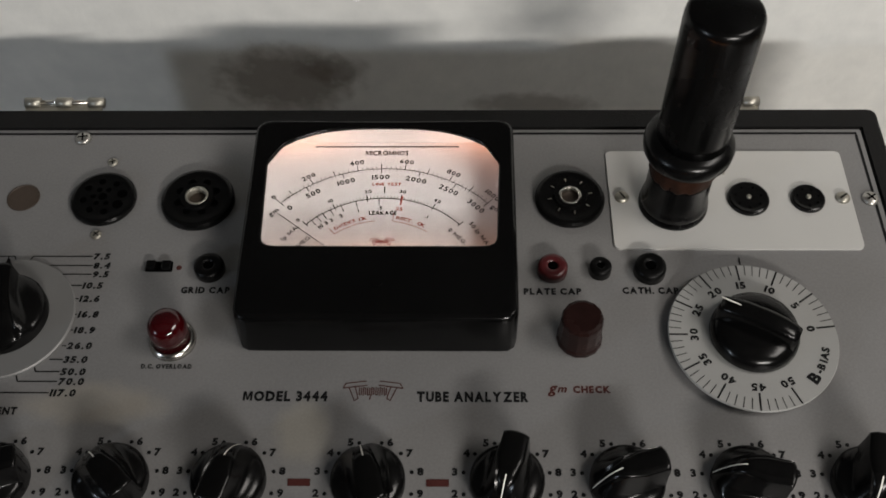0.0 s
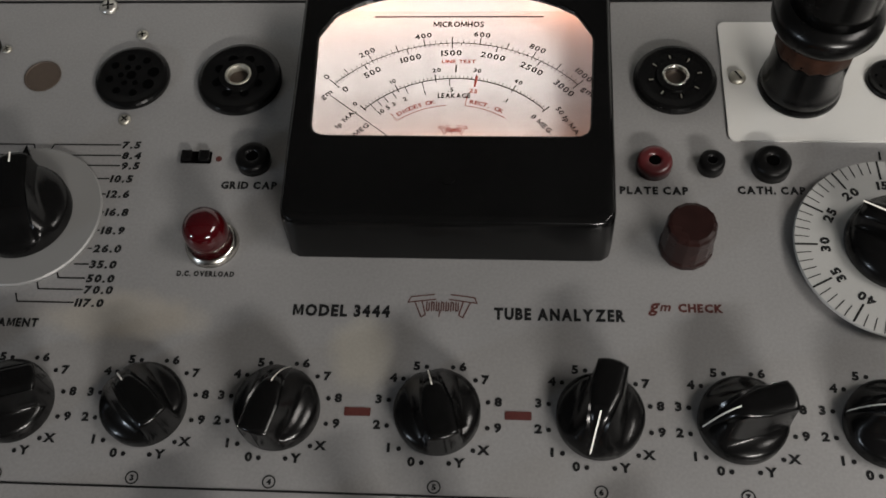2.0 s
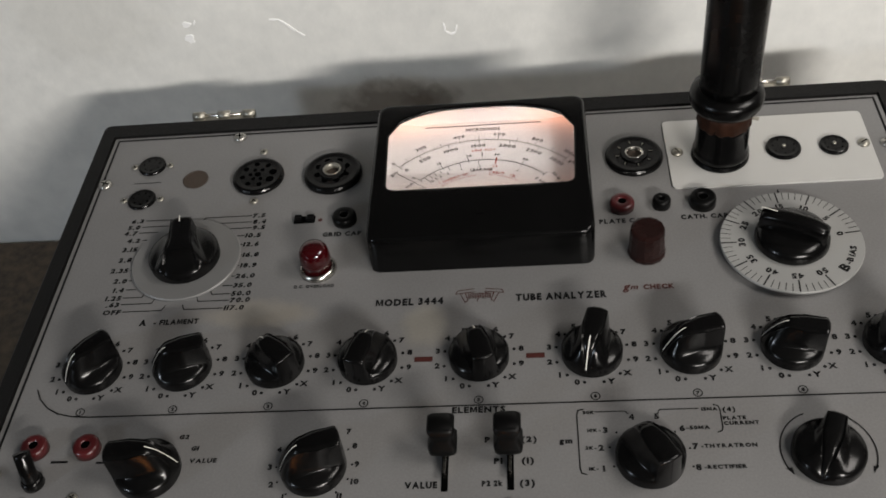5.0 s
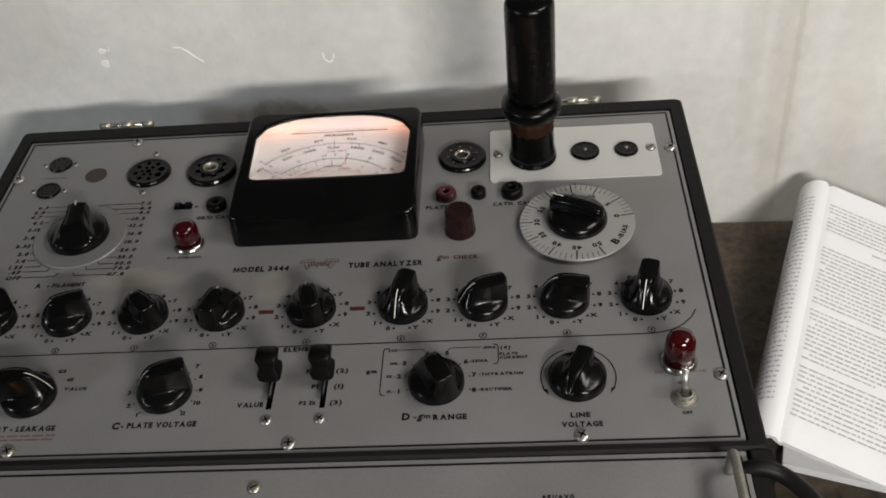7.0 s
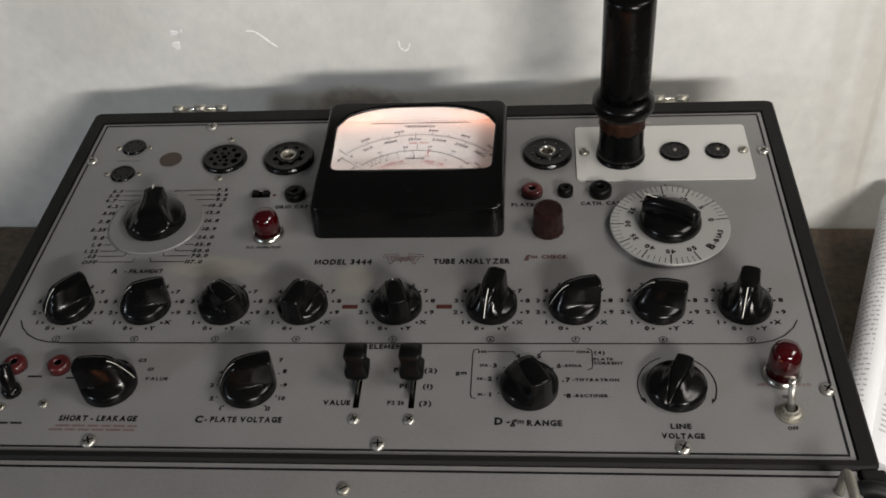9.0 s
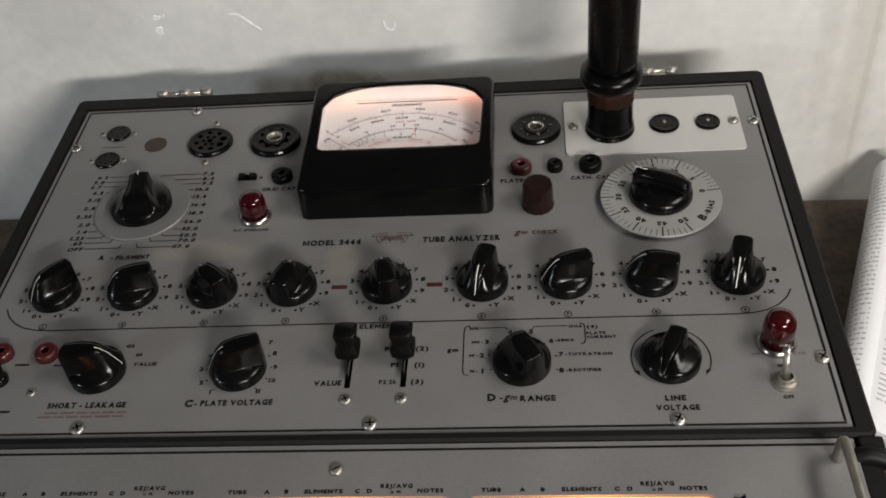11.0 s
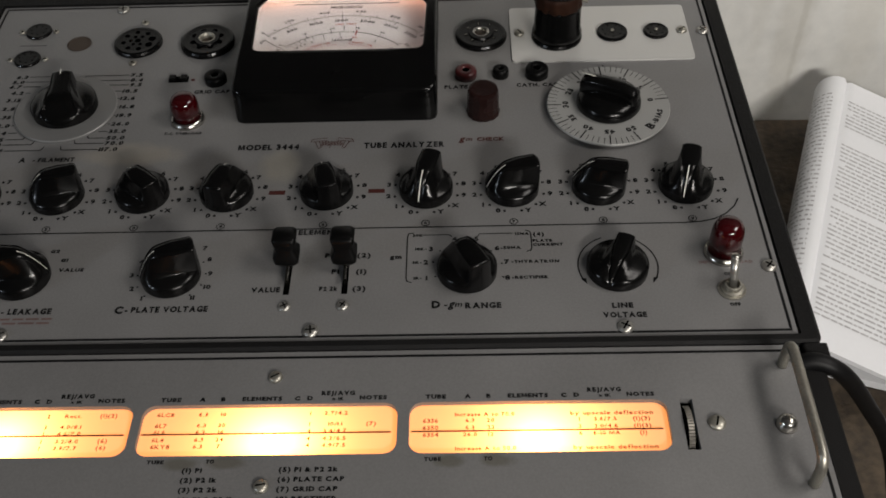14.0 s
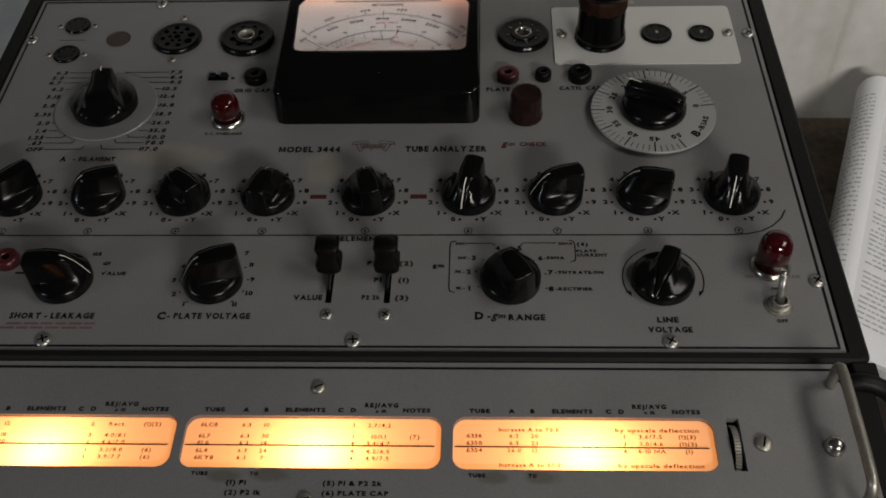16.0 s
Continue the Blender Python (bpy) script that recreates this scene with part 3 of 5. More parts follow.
def knob_mesh(r, high, half, tip=0.0007):
    """A moulded bar knob pointing along +x: full and round towards the tip, scooped on both flanks towards its blunt end."""
    bm = bmesh.new()
    n, rows = 44, []
    for i in range(n + 1):
        x = r * math.cos(math.pi * i / n)
        s = (1 - x / r) / 2
        wide = math.sqrt(max(0.0, r * r - x * x))
        if i in (0, n):
            wide = r * 0.02
        top = ridge(s, high)
        w1 = tip + (half - tip) * min(1.0, s / 0.62) ** 0.9
        spread = 0.0090 * (1 - s) ** 1.3 + 0.0011
        row = []
        for f in (0, 0.5, 0.8, 0.94, 1.0, 1.15, 1.4, 1.65, 1.85, 2.0, 2.4, 2.75, 2.92, 3.0):
            if f <= 1:
                y, k = w1 * f, 1.0
            elif f <= 2:
                y, k = w1 + spread * (f - 1), 0.5 + 0.5 * math.cos(math.pi * (f - 1))
            else:
                y = max(w1 + spread, wide * 0.2) + (wide - w1 - spread) * (f - 2)
                k = 0.0
            y = min(y, wide)
            rho = math.hypot(x, y) / r
            low = 0.0064 + 0.0042 * (1 - rho ** 2)
            low = min(low, top)
            z = low + (top - low) * k
            if f <= 1:
                z -= 0.0009 * f ** 5
            edge = max(0.0, (rho - 0.90) / 0.10)
            z -= (0.0014 if k < 0.5 else 0.0007) * edge ** 2.5
            row.append((x, y, max(z, 0.0030)))
        full = [(x, -y, z) for x, y, z in row[:0:-1]] + row
        rows.append([bm.verts.new(p) for p in full])
    m = len(rows[0])
    for a, b in zip(rows, rows[1:]):
        for k in range(m - 1):
            bm.faces.new((a[k], a[k + 1], b[k + 1], b[k]))
    loop = [row[0] for row in rows] + rows[-1][1:-1] + [row[-1] for row in reversed(rows)] + rows[0][-2:0:-1]
    foot = [bm.verts.new((v.co.x * 0.995, v.co.y * 0.995, 0.0002)) for v in loop]
    for k in range(len(loop)):
        bm.faces.new((loop[k], loop[(k + 1) % len(loop)], foot[(k + 1) % len(loop)], foot[k]))
    bmesh.ops.remove_doubles(bm, verts=bm.verts, dist=0.00003)
    me = mesh_of(bm, True)
    me.set_sharp_from_angle(angle=radians(46))
    me.materials.append(BAKELITE)
    return me


def ridge_line(r, high, upto, w):
    """The white line let into the ridge, from the tip upwards."""
    bm = bmesh.new()
    prev = None
    for i in range(17):
        s = 0.012 + upto * i / 16
        x, z = r * (1 - 2 * s), ridge(s, high) + 0.00025
        pair = (bm.verts.new((x, -w, z)), bm.verts.new((x, w, z)))
        if prev:
            bm.faces.new((prev[0], prev[1], pair[1], pair[0]))
        prev = pair
    me = mesh_of(bm, False)
    me.materials.append(WHITE_INK)
    return me


KNOB_ROW, KNOB_MID, KNOB_LOW = knob_mesh(0.0158, 0.0198, 0.0053), knob_mesh(0.0164, 0.0218, 0.0056), knob_mesh(0.0168, 0.0122, 0.0044)
LINE_ROW, LINE_MID = ridge_line(0.0158, 0.0198, 0.36, 0.00026), ridge_line(0.0164, 0.0218, 0.36, 0.00022)


def bar_knob(x, y, angle, shape=KNOB_ROW, line=LINE_ROW):
    ob = part("knob", shape, BAKELITE, tester, "glossy black bar knob" + (" with a white pointer line" if line else ""), pose(x, y, 0, 0, 0, angle))
    if line:
        part("pointer_line", line, WHITE_INK, ob, "white pointer line")
    return ob


KNOB_X = (-0.2098, -0.1597, -0.1089, -0.0589, 0.0, 0.0585, 0.1087, 0.1593, 0.2097)
KNOB_Y = 0.1044
for kx, ka in zip(KNOB_X, (225, 195, 135, 75, 105, 255, 195, 168, 255)):
    bar_knob(kx, KNOB_Y, ka)
bar_knob(-0.1634, 0.0404, 5, KNOB_MID, LINE_MID)
bar_knob(-0.0802, 0.0404, 197, KNOB_MID, LINE_MID)
bar_knob(0.0817, 0.0404, 118, KNOB_MID, None)
bar_knob(0.1630, 0.0404, 248, KNOB_LOW, None)


# position numbers and dots about a selector, shared by the nine of the row
MARKS = []
for i, ch in enumerate("0123456789XY"):
    a = radians(255 - 30 * i)
    dx, dy = 0.0189 * math.cos(a), 0.0189 * math.sin(a)
    num = mesh_of(add_text(bmesh.new(), ch, dx + (0.0037 if i >= 6 else -0.0037), dy + 0.0003, 0.0031, None, 0, "C", 0, 0.0002))
    dot = mesh_of(lathe([(0.00092, 0.0001), (0.0009, 0.0002), (0, 0.0002)], 8, dx, dy))
    for me in (num, dot):
        me.materials.append(INK)
    MARKS.append((num, dot))
for i, kx in enumerate(KNOB_X):
    for num, dot in MARKS:
        part("position_number", num, INK, panel, m=pose(kx, KNOB_Y, 0))
        part("position_dot", dot, INK, panel, m=pose(kx, KNOB_Y, 0))
    bm = bmesh.new()
    ring = [(kx + 0.0022 * math.cos(2 * math.pi * k / 20), 0.0775 + 0.0022 * math.sin(2 * math.pi * k / 20)) for k in range(21)]
    add_strip(bm, ring, 0.0005, 0.0002)
    add_text(bm, str(i + 1), kx, 0.0775, 0.0019, None, 0, "C", 0, 0.0002)
    part("circled_number", bm, INK, panel)

# the line under the selectors, with its upturned ends
bm = bmesh.new()
left = [(-0.2380, 0.0928), (-0.2348, 0.0868), (-0.229, 0.0809), (-0.222, 0.0769), (-0.214, 0.0749), (-0.204, 0.0742)]
add_strip(bm, left + [(0.204, 0.0742)] + [(-x, y) for x, y in reversed(left)], 0.0008, 0.0002)
part("bracket_line", bm, INK, panel)
for bx in (-0.0294, 0.0293):
    part("red_bar", add_prism(bmesh.new(), round_rect(bx - 0.0048, bx + 0.0048, 0.1029, 0.1061, 0.0002, 1), 0.0001, 0.00025), RED_INK, panel, "red printed bar")

# ---- filament selector with its round plate ----
part("filament_plate", lathe([(0.0325, 0.0002), (0.0328, 0.0014), (0.0322, 0.0020), (0.0, 0.0018)], 64, -0.1752, 0.1850), DISC, tester, "round grey backing plate")


def big_knob(x, y, angle, r, z, wide=0.0061, high=0.0185):
    sk = lathe([(r * 0.96, z + 0.0002), (r, z + 0.0015), (r * 0.985, z + 0.0045), (r * 0.92, z + 0.0072), (r * 0.76, z + 0.0090), (r * 0.5, z + 0.0100), (0, z + 0.0104)], 48)
    ob = part("knob", sk, BAKELITE, tester, "large black bar knob", pose(x, y, 0, 0, 0, angle), smooth=True)
    bm = bmesh.new()
    rings = []
    for i in range(15):
        s = -1 + 2 * i / 14
        u, w = s * r * 0.90, wide * (1 - 0.18 * abs(s) ** 3)
        h = z + high * (1 - 0.16 * abs(s) ** 3)
        rings.append([bm.verts.new((u, yy, zz)) for yy, zz in ((-w * 0.95, z + 0.004), (-w * 0.88, h * 0.7), (-w * 0.80, h - 0.0020), (-w * 0.66, h - 0.0006), (-w * 0.35, h), (w * 0.35, h), (w * 0.66, h - 0.0006), (w * 0.80, h - 0.0020), (w * 0.88, h * 0.7), (w * 0.95, z + 0.004))])
    for a, b in zip(rings, rings[1:]):
        for k in range(9):
            bm.faces.new((a[k], a[k + 1], b[k + 1], b[k]))
    bm.faces.new(rings[0])
    bm.faces.new(rings[-1][::-1])
    part("grip", bm, BAKELITE, ob, smooth=True)
    bm = bmesh.new()
    add_strip(bm, [(r * 0.5, 0), (r * 0.92, 0)], 0.0006, z + high * 0.985 + 0.0002)
    part("pointer_line", bm, WHITE_INK, ob)
    return ob


FILAMENT_KNOB = knob_mesh(0.0209, 0.0150, 0.0060, 0.0100)
fk = part("knob", FILAMENT_KNOB, BAKELITE, tester, "large black knob with a pointed tip", pose(-0.1752, 0.1850, 0.0020, 0, 0, 279))
part("pointer", add_prism(bmesh.new(), [(-0.0203, 0.0042), (-0.0325, 0.0), (-0.0203, -0.0042)], 0.0003, 0.0030), BAKELITE, fk)
part("pointer_line", add_strip(bmesh.new(), [(-0.0195, 0), (-0.0150, 0)], 0.0006, 0.0167), WHITE_INK, fk)

RIGHT = (("7.5", 0.2206, -0.1408, -0.1707), ("8.4", 0.2152, -0.1398, -0.1624), ("9.5", 0.2101, -0.1392, -0.1551), ("10.5", 0.2036, -0.1425, -0.1494), ("12.6", 0.1961, -0.1425, -0.1446),
         ("16.8", 0.1874, -0.1413, -0.1428), ("18.9", 0.1788, -0.1413, -0.1428), ("26.0", 0.1704, -0.1427, -0.1450), ("35.0", 0.1632, -0.1427, -0.1492), ("50.0", 0.1569, -0.1427, -0.1544),
         ("70.0", 0.1519, -0.1427, -0.1614), ("117.0", 0.1462, -0.1451, -0.1687))
LEFT = ("6.3", "5.0", "4.7", "4.2", "3.15", "2.8", "2.35", "2.0", "1.4", "1.25", ".63", "OFF")
for (s, y, x, near), s2 in zip(RIGHT, LEFT):
    label_text(panel, s, x, y, 0.0032, None, align="L", slant=0.12)
    label_text(panel, s2, -0.3504 - x - 0.0005, y, 0.0032, None, align="R", slant=0.12)
    for sign in (1, -1):
        f = lambda v: v if sign > 0 else -0.3504 - v
        bm = bmesh.new()
        leg = [(f(x - 0.0008), y), (f(near), y)]
        if abs(y - 0.1835) > 0.026:
            leg.append((f(near - 0.0014), y + (0.0035 if y < 0.18 else -0.0035)))
        add_strip(bm, leg, 0.0006, 0.0002)
        part("leader_line", bm, INK, panel)
label_text(panel, "A", -0.1905, 0.1375, 0.0042, 0.0042)
label_text(panel, "- FILAMENT", -0.1580, 0.1373, 0.0034, 0.0260, align="R")

# ---- bias dial ----
dial = part("bias_dial", lathe([(0.0380, 0.0030), (0.0384, 0.0041), (0.0380, 0.0050), (0.0, 0.0050)], 96, 0.1719, 0.1743), DIAL, tester, "pale grey dial disc with black graduations")
TICKS = []
for long, wide in ((0.0080, 0.00085), (0.0052, 0.0004)):
    me = mesh_of(add_strip(bmesh.new(), [(0.0378 - long, 0), (0.0378, 0)], wide, 0.0051))
    me.materials.append(INK)
    TICKS.append(me)
for k in range(0, 51):
    part("graduation", TICKS[0 if k % 5 == 0 else 1], INK, dial, m=pose(0.1719, 0.1743, 0, 0, 0, 7 + 5.756 * k))
for k in range(0, 51, 5):
    a = 7 + 5.756 * k
    label_text(dial, str(k), 0.1719 + 0.0268 * math.cos(radians(a)), 0.1743 + 0.0268 * math.sin(radians(a)), 0.0034, None, turn=a - 90, z=0.0051, name="dial_number")
for ch, a in zip("B-BIAS", (-43, -35.5, -30.5, -25, -20, -14)):
    label_text(dial, ch, 0.1719 + 0.0320 * math.cos(radians(a)), 0.1743 + 0.0320 * math.sin(radians(a)), 0.0050 if a == -43 else 0.0032, None, turn=a + 90, z=0.0051, name="dial_letter")
big_knob(0.1719, 0.1743, 152, 0.0202, 0.0048)
bm = bmesh.new()
add_strip(bm, [(0.1734, 0.2165), (0.1734, 0.2200)], 0.0008, 0.0002)
part("index_mark", bm, INK, panel)


# ---- sockets, jacks, lamps ----
def socket(x, y, r, pins, pin_ring, pin_r, bore=0.0, start=0.0, h=0.0032, keyed=False, label="black moulded valve socket"):
    """A moulded socket with a domed rim; the pin holes and the bore are sunk cups."""
    prof = [(r, 0.0), (r, h * 0.55), (r * 0.96, h * 0.88), (r * 0.88, h), (r * 0.70, h * 0.93)]
    prof += [(bore * 1.55, h * 0.93), (bore * 1.45, h * 1.25), (bore, h * 1.25), (bore, h * 0.2), (0, h * 0.2)] if bore else [(0, h * 0.93)]
    ob = part("tube_socket", lathe(prof, 40, x, y), BAKELITE, tester, label, smooth=False)
    for i in range(pins):
        a = radians(start + 360 * i / pins) if not keyed else radians(start + 320 * i / (pins - 1))
        rr = pin_r * (1.5 if keyed and i in (0, pins - 1) else 1.0)
        part("pin_hole", lathe([(rr, h * 0.94), (rr, h * 0.985), (rr * 0.7, h * 0.985), (rr * 0.7, h * 0.96), (0, h * 0.96)], 12, x + pin_ring * math.cos(a), y + pin_ring * math.sin(a)), HOLE, ob)
    return ob


for sx, sy in ((-0.2168, 0.2720), (-0.2162, 0.2400)):
    socket(sx, sy, 0.0090, 7, 0.0052, 0.0006, start=20, h=0.0018, label="small black miniature valve socket")
    for k in (-0.0120, 0.0120):
        screw(panel, sx + k, sy, 0.0022, 0.0, 30, h=0.0012, mat=DULL_METAL)
bm = bmesh.new()
add_strip(bm, [(-0.2255, 0.2560), (-0.2075, 0.2560)], 0.0005, 0.0002)
part("printed_line", bm, INK, panel)
part("blanking_disc", lathe([(0.0083, 0.0001), (0.0083, 0.0006), (0.0076, 0.0006), (0.0074, 0.0003), (0, 0.0003)], 32, -0.1846, 0.2570), BROWN_DISC, tester, "dull brown phenolic disc")
s7 = socket(-0.1428, 0.2556, 0.0166, 8, 0.0098, 0.0017, start=10, keyed=True)
for k in range(1, 6):
    a = radians(60 * k)
    part("pin_hole", lathe([(0.0013, 0.0030), (0.0013, 0.00315), (0.0009, 0.00315), (0.0009, 0.0031), (0, 0.0031)], 12, -0.1428 + 0.0048 * math.cos(a), 0.2556 + 0.0048 * math.sin(a)), HOLE, s7)
part("pin_hole", lathe([(0.0021, 0.0030), (0.0021, 0.00315), (0.0015, 0.00315), (0.0015, 0.0031), (0, 0.0031)], 14, -0.1428, 0.2556), HOLE, s7)
screw(panel, -0.1432, 0.2803, 0.0027, 0.0, 15, h=0.0014, mat=DULL_METAL)
screw(panel, -0.1423, 0.2336, 0.0027, 0.0, 50, h=0.0014, mat=DULL_METAL)


def metal_bore(ob, x, y, r, h, mat, rim=NICKEL):
    part("bore_ring", lathe([(r * 0.80, h * 0.15), (r * 0.80, h * 1.22), (r * 0.86, h * 1.29), (r * 0.98, h * 1.29), (r * 1.02, h * 1.15)], 32, x, y, caps=False), rim, ob, "bright metal ring", smooth=True)
    part("bore_floor", lathe([(r * 0.80, h * 0.32), (0, h * 0.32)], 20, x, y, caps=False), mat, ob)


oc = socket(-0.0944, 0.2548, 0.0186, 8, 0.0098, 0.0020, bore=0.0058, start=22, h=0.0040, label="black octal valve socket with a bright bore")
metal_bore(oc, -0.0944, 0.2548, 0.0058, 0.0040, BROWN_DISC, DULL_METAL)
lk = socket(0.0938, 0.2556, 0.0176, 8, 0.0104, 0.0010, bore=0.0056, start=10, h=0.0034, label="black loctal valve socket with a bright bore")
metal_bore(lk, 0.0938, 0.2556, 0.0056, 0.0034, BROWN_DISC)
for k in range(8):
    a = radians(10 + 45 * k)
    part("contact", add_strip(bmesh.new(), [(0.0938 + 0.0096 * math.cos(a), 0.2556 + 0.0096 * math.sin(a)), (0.0938 + 0.0112 * math.cos(a), 0.2556 + 0.0112 * math.sin(a))], 0.0005, 0.00345), DULL_METAL, lk)

adapter = part("socket_plate", add_prism(bmesh.new(), round_rect(0.1140, 0.2352, 0.2248, 0.2870, 0.003, 4), 0.0, 0.0011), PALE, tester, "bright silver sub-panel holding three sockets")
screw(adapter, 0.1200, 0.2565, 0.0036, 0.0011, 120, cross=False, mat=DULL_METAL)
screw(adapter, 0.2306, 0.2560, 0.0036, 0.0011, 35, cross=False, mat=DULL_METAL)
for sx, sr in ((0.1832, 0.0105), (0.2129, 0.0086)):
    so = socket(sx, 0.2552, sr, 7, sr * 0.62, 0.0005, start=12, h=0.0032, label="small black valve socket with a bright centre")
    part("centre_pin", lathe([(0.0012, 0.0028), (0.0012, 0.0038), (0.0008, 0.0040), (0, 0.0041)], 16, sx, 0.2552), DULL_METAL, so, smooth=True)
socket(0.1452, 0.2528, 0.0172, 8, 0.0098, 0.0010, h=0.0042)


def jack(x, y, r, mat, label, h=0.0055):
    ob = part("jack", lathe([(r, 0), (r, h * 0.70), (r * 0.95, h * 0.90), (r * 0.80, h), (r * 0.46, h * 1.0), (r * 0.36, h * 0.94), (r * 0.33, h * 0.80)], 28, x, y), mat, tester, label, smooth=True)
    part("jack_hole", lathe([(r * 0.345, h * 0.86), (0, h * 0.80)], 20, x, y), HOLE, ob)
    return ob


jack(-0.0824, 0.2126, 0.0073, JACK_BLACK, "round black cap jack")
jack(0.0829, 0.2124, 0.0072, RED_JACK, "round dull red cap jack")
jack(0.1057, 0.2122, 0.0053, JACK_BLACK, "small round black jack", 0.0060)
jack(0.1294, 0.2120, 0.0076, JACK_BLACK, "round black cap jack", 0.0065)
jack(-0.2264, 0.0548, 0.0068, RED_JACK, "round dull red test jack")
jack(-0.1986, 0.0542, 0.0068, RED_JACK, "round dull red test jack")
slide = part("slide_switch", add_prism(bmesh.new(), round_rect(-0.1141, -0.1010, 0.2116, 0.2174, 0.0006, 2), 0.0001, 0.0006), HOLE, tester, "small black slide switch")
for k in (-0.1113, -0.1038):
    part("slider", box(k - 0.0023, k + 0.0023, 0.2120, 0.2170, 0.0004, 0.0028, bevel=0.0006), BAKELITE, slide)
part("red_dot", lathe([(0.0014, 0.0001), (0, 0.0002)], 14, -0.0979, 0.2140), RED_INK, panel, "red printed dot")


def pilot_lamp(x, y, r, h):
    ob = part("pilot_lamp", lathe([(r * 1.24, 0.0), (r * 1.22, 0.0016), (r * 1.08, 0.0030), (r * 0.98, 0.0034), (r * 0.98, 0.0010)], 36, x, y), NICKEL, tester, "red jewel pilot lamp in a bright bezel", smooth=True)
    part("lens", lathe([(r, 0.0012), (r, h * 0.62), (r * 0.95, h * 0.78), (r * 0.80, h * 0.91), (r * 0.52, h * 0.98), (0, h)], 36, x, y), RED_LENS, ob, "dark red plastic jewel", smooth=True)
    return ob


pilot_lamp(-0.0942, 0.1732, 0.0088, 0.0195)
pilot_lamp(0.2221, 0.0512, 0.0088, 0.0240)
gm = part("check_knob", lathe([(0.0106, 0.0002), (0.0106, 0.0022), (0.0101, 0.0034), (0.0096, 0.0172), (0.0091, 0.0186), (0.0078, 0.0190), (0, 0.0188)], 14, 0.0934, 0.1752), BROWN_CAP, tester, "dark brown faceted push knob")

# ---- slide levers ----
for lx in (-0.0157, 0.0157):
    lev = part("lever_slot", add_prism(bmesh.new(), round_rect(lx - 0.0016, lx + 0.0016, 0.0254, 0.0582, 0.0004, 2), 0.0001, 0.0003), HOLE, tester, "narrow black lever slot")
    bm = bmesh.new()
    add_box(bm, lx - 0.0006, lx + 0.0006, 0.0322, 0.0462, 0.0003, 0.0055)
    part("lever_blade", bm, NICKEL, lev)
    bm = bmesh.new()
    rows = []
    for z, w, d in ((0.0050, 0.0052, 0.0045), (0.0075, 0.0068, 0.0062), (0.0110, 0.0070, 0.0064), (0.0140, 0.0052, 0.0048), (0.0180, 0.0060, 0.0056), (0.0215, 0.0066, 0.0060), (0.0228, 0.0056, 0.0050)):
        rows.append([bm.verts.new((lx - 0.0005 + px, 0.0452 + py + 0.18 * z, z)) for px, py in round_rect(-w, w, -d, d, 0.0022, 3)])
    for a, b in zip(rows, rows[1:]):
        for i in range(len(a)):
            bm.faces.new((a[i], a[(i + 1) % len(a)], b[(i + 1) % len(a)], b[i]))
    bm.faces.new(rows[0][::-1])
    bm.faces.new(rows[-1])
    part("lever_cap", bm, JACK_BLACK, lev, "waisted black lever cap", smooth=True)

# ---- toggle switches ----
tog = part("toggle_switch", lathe([(0.0074, 0.0002), (0.0074, 0.0008), (0.0062, 0.0009), (0.0060, 0.0022), (0.0046, 0.0026), (0.0044, 0.0050), (0.0036, 0.0052), (0.0034, 0.0030), (0, 0.0030)], 24, 0.2218, 0.0240), DULL_METAL, tester, "chrome power toggle switch")
part("bat", sweep([(0.2218, 0.0240, 0.0035), (0.2217, 0.0265, 0.0110), (0.2214, 0.0297, 0.0192)], 0.0021, 12), SCREW, tog, smooth=True)
part("bat_tip", lathe([(0.0, 0.0178), (0.0021, 0.0184), (0.0023, 0.0196), (0.0016, 0.0207), (0, 0.0210)], 16, 0.2214, 0.0299), NICKEL, tog, smooth=True)
lev = part("test_switch", lathe([(0.0056, 0.0), (0.0056, 0.0030), (0.0044, 0.0050), (0, 0.0052)], 24, -0.2215, 0.0353), BAKELITE, tester, "black lever test switch", smooth=True)
part("bat", sweep(smooth_path([(-0.2213, 0.0348, 0.003), (-0.2220, 0.0373, 0.010), (-0.2237, 0.0423, 0.017)], 4), 0.0042, 14), BAKELITE, lev, smooth=True)
screw(panel, -0.2240, 0.0238, 0.0026, 0.0, 30, h=0.0014, mat=DULL_METAL)
screw(panel, -0.1990, 0.0262, 0.0028, 0.0, 60, h=0.0014, mat=DULL_METAL)

# ---- the meter ----
MX, MC = 0.0011, 0.1962  # the needle's pivot


def tilt(y):
    """The meter's top: a steeper apron in front that eases into the flatter part round the window."""
    return 0.0226 + 0.0950 * (y - 0.172) - 0.0500 * 0.0022 * math.log(1 + math.exp((y - 0.2070) / 0.0022))


def ray_hit(poly, cx, cy, a):
    dx, dy = math.cos(a), math.sin(a)
    best = 0.0
    for (x0, y0), (x1, y1) in zip(poly, poly[1:] + poly[:1]):
        ex, ey = x1 - x0, y1 - y0
        det = dx * -ey + ex * dy
        if abs(det) < 1e-12:
            continue
        t = ((x0 - cx) * -ey + ex * (y0 - cy)) / det
        s = (dx * (y0 - cy) - dy * (x0 - cx)) / det
        if t > 0 and -1e-6 <= s <= 1 + 1e-6:
            best = max(best, t)
    return cx + dx * best, cy + dy * best


arch = [(x, 0.2790 - 0.0165 * (abs(x - MX) / 0.0565) ** 3.2) for x in [MX + 0.0565 * (1 - 2 * i / 16) for i in range(17)]]
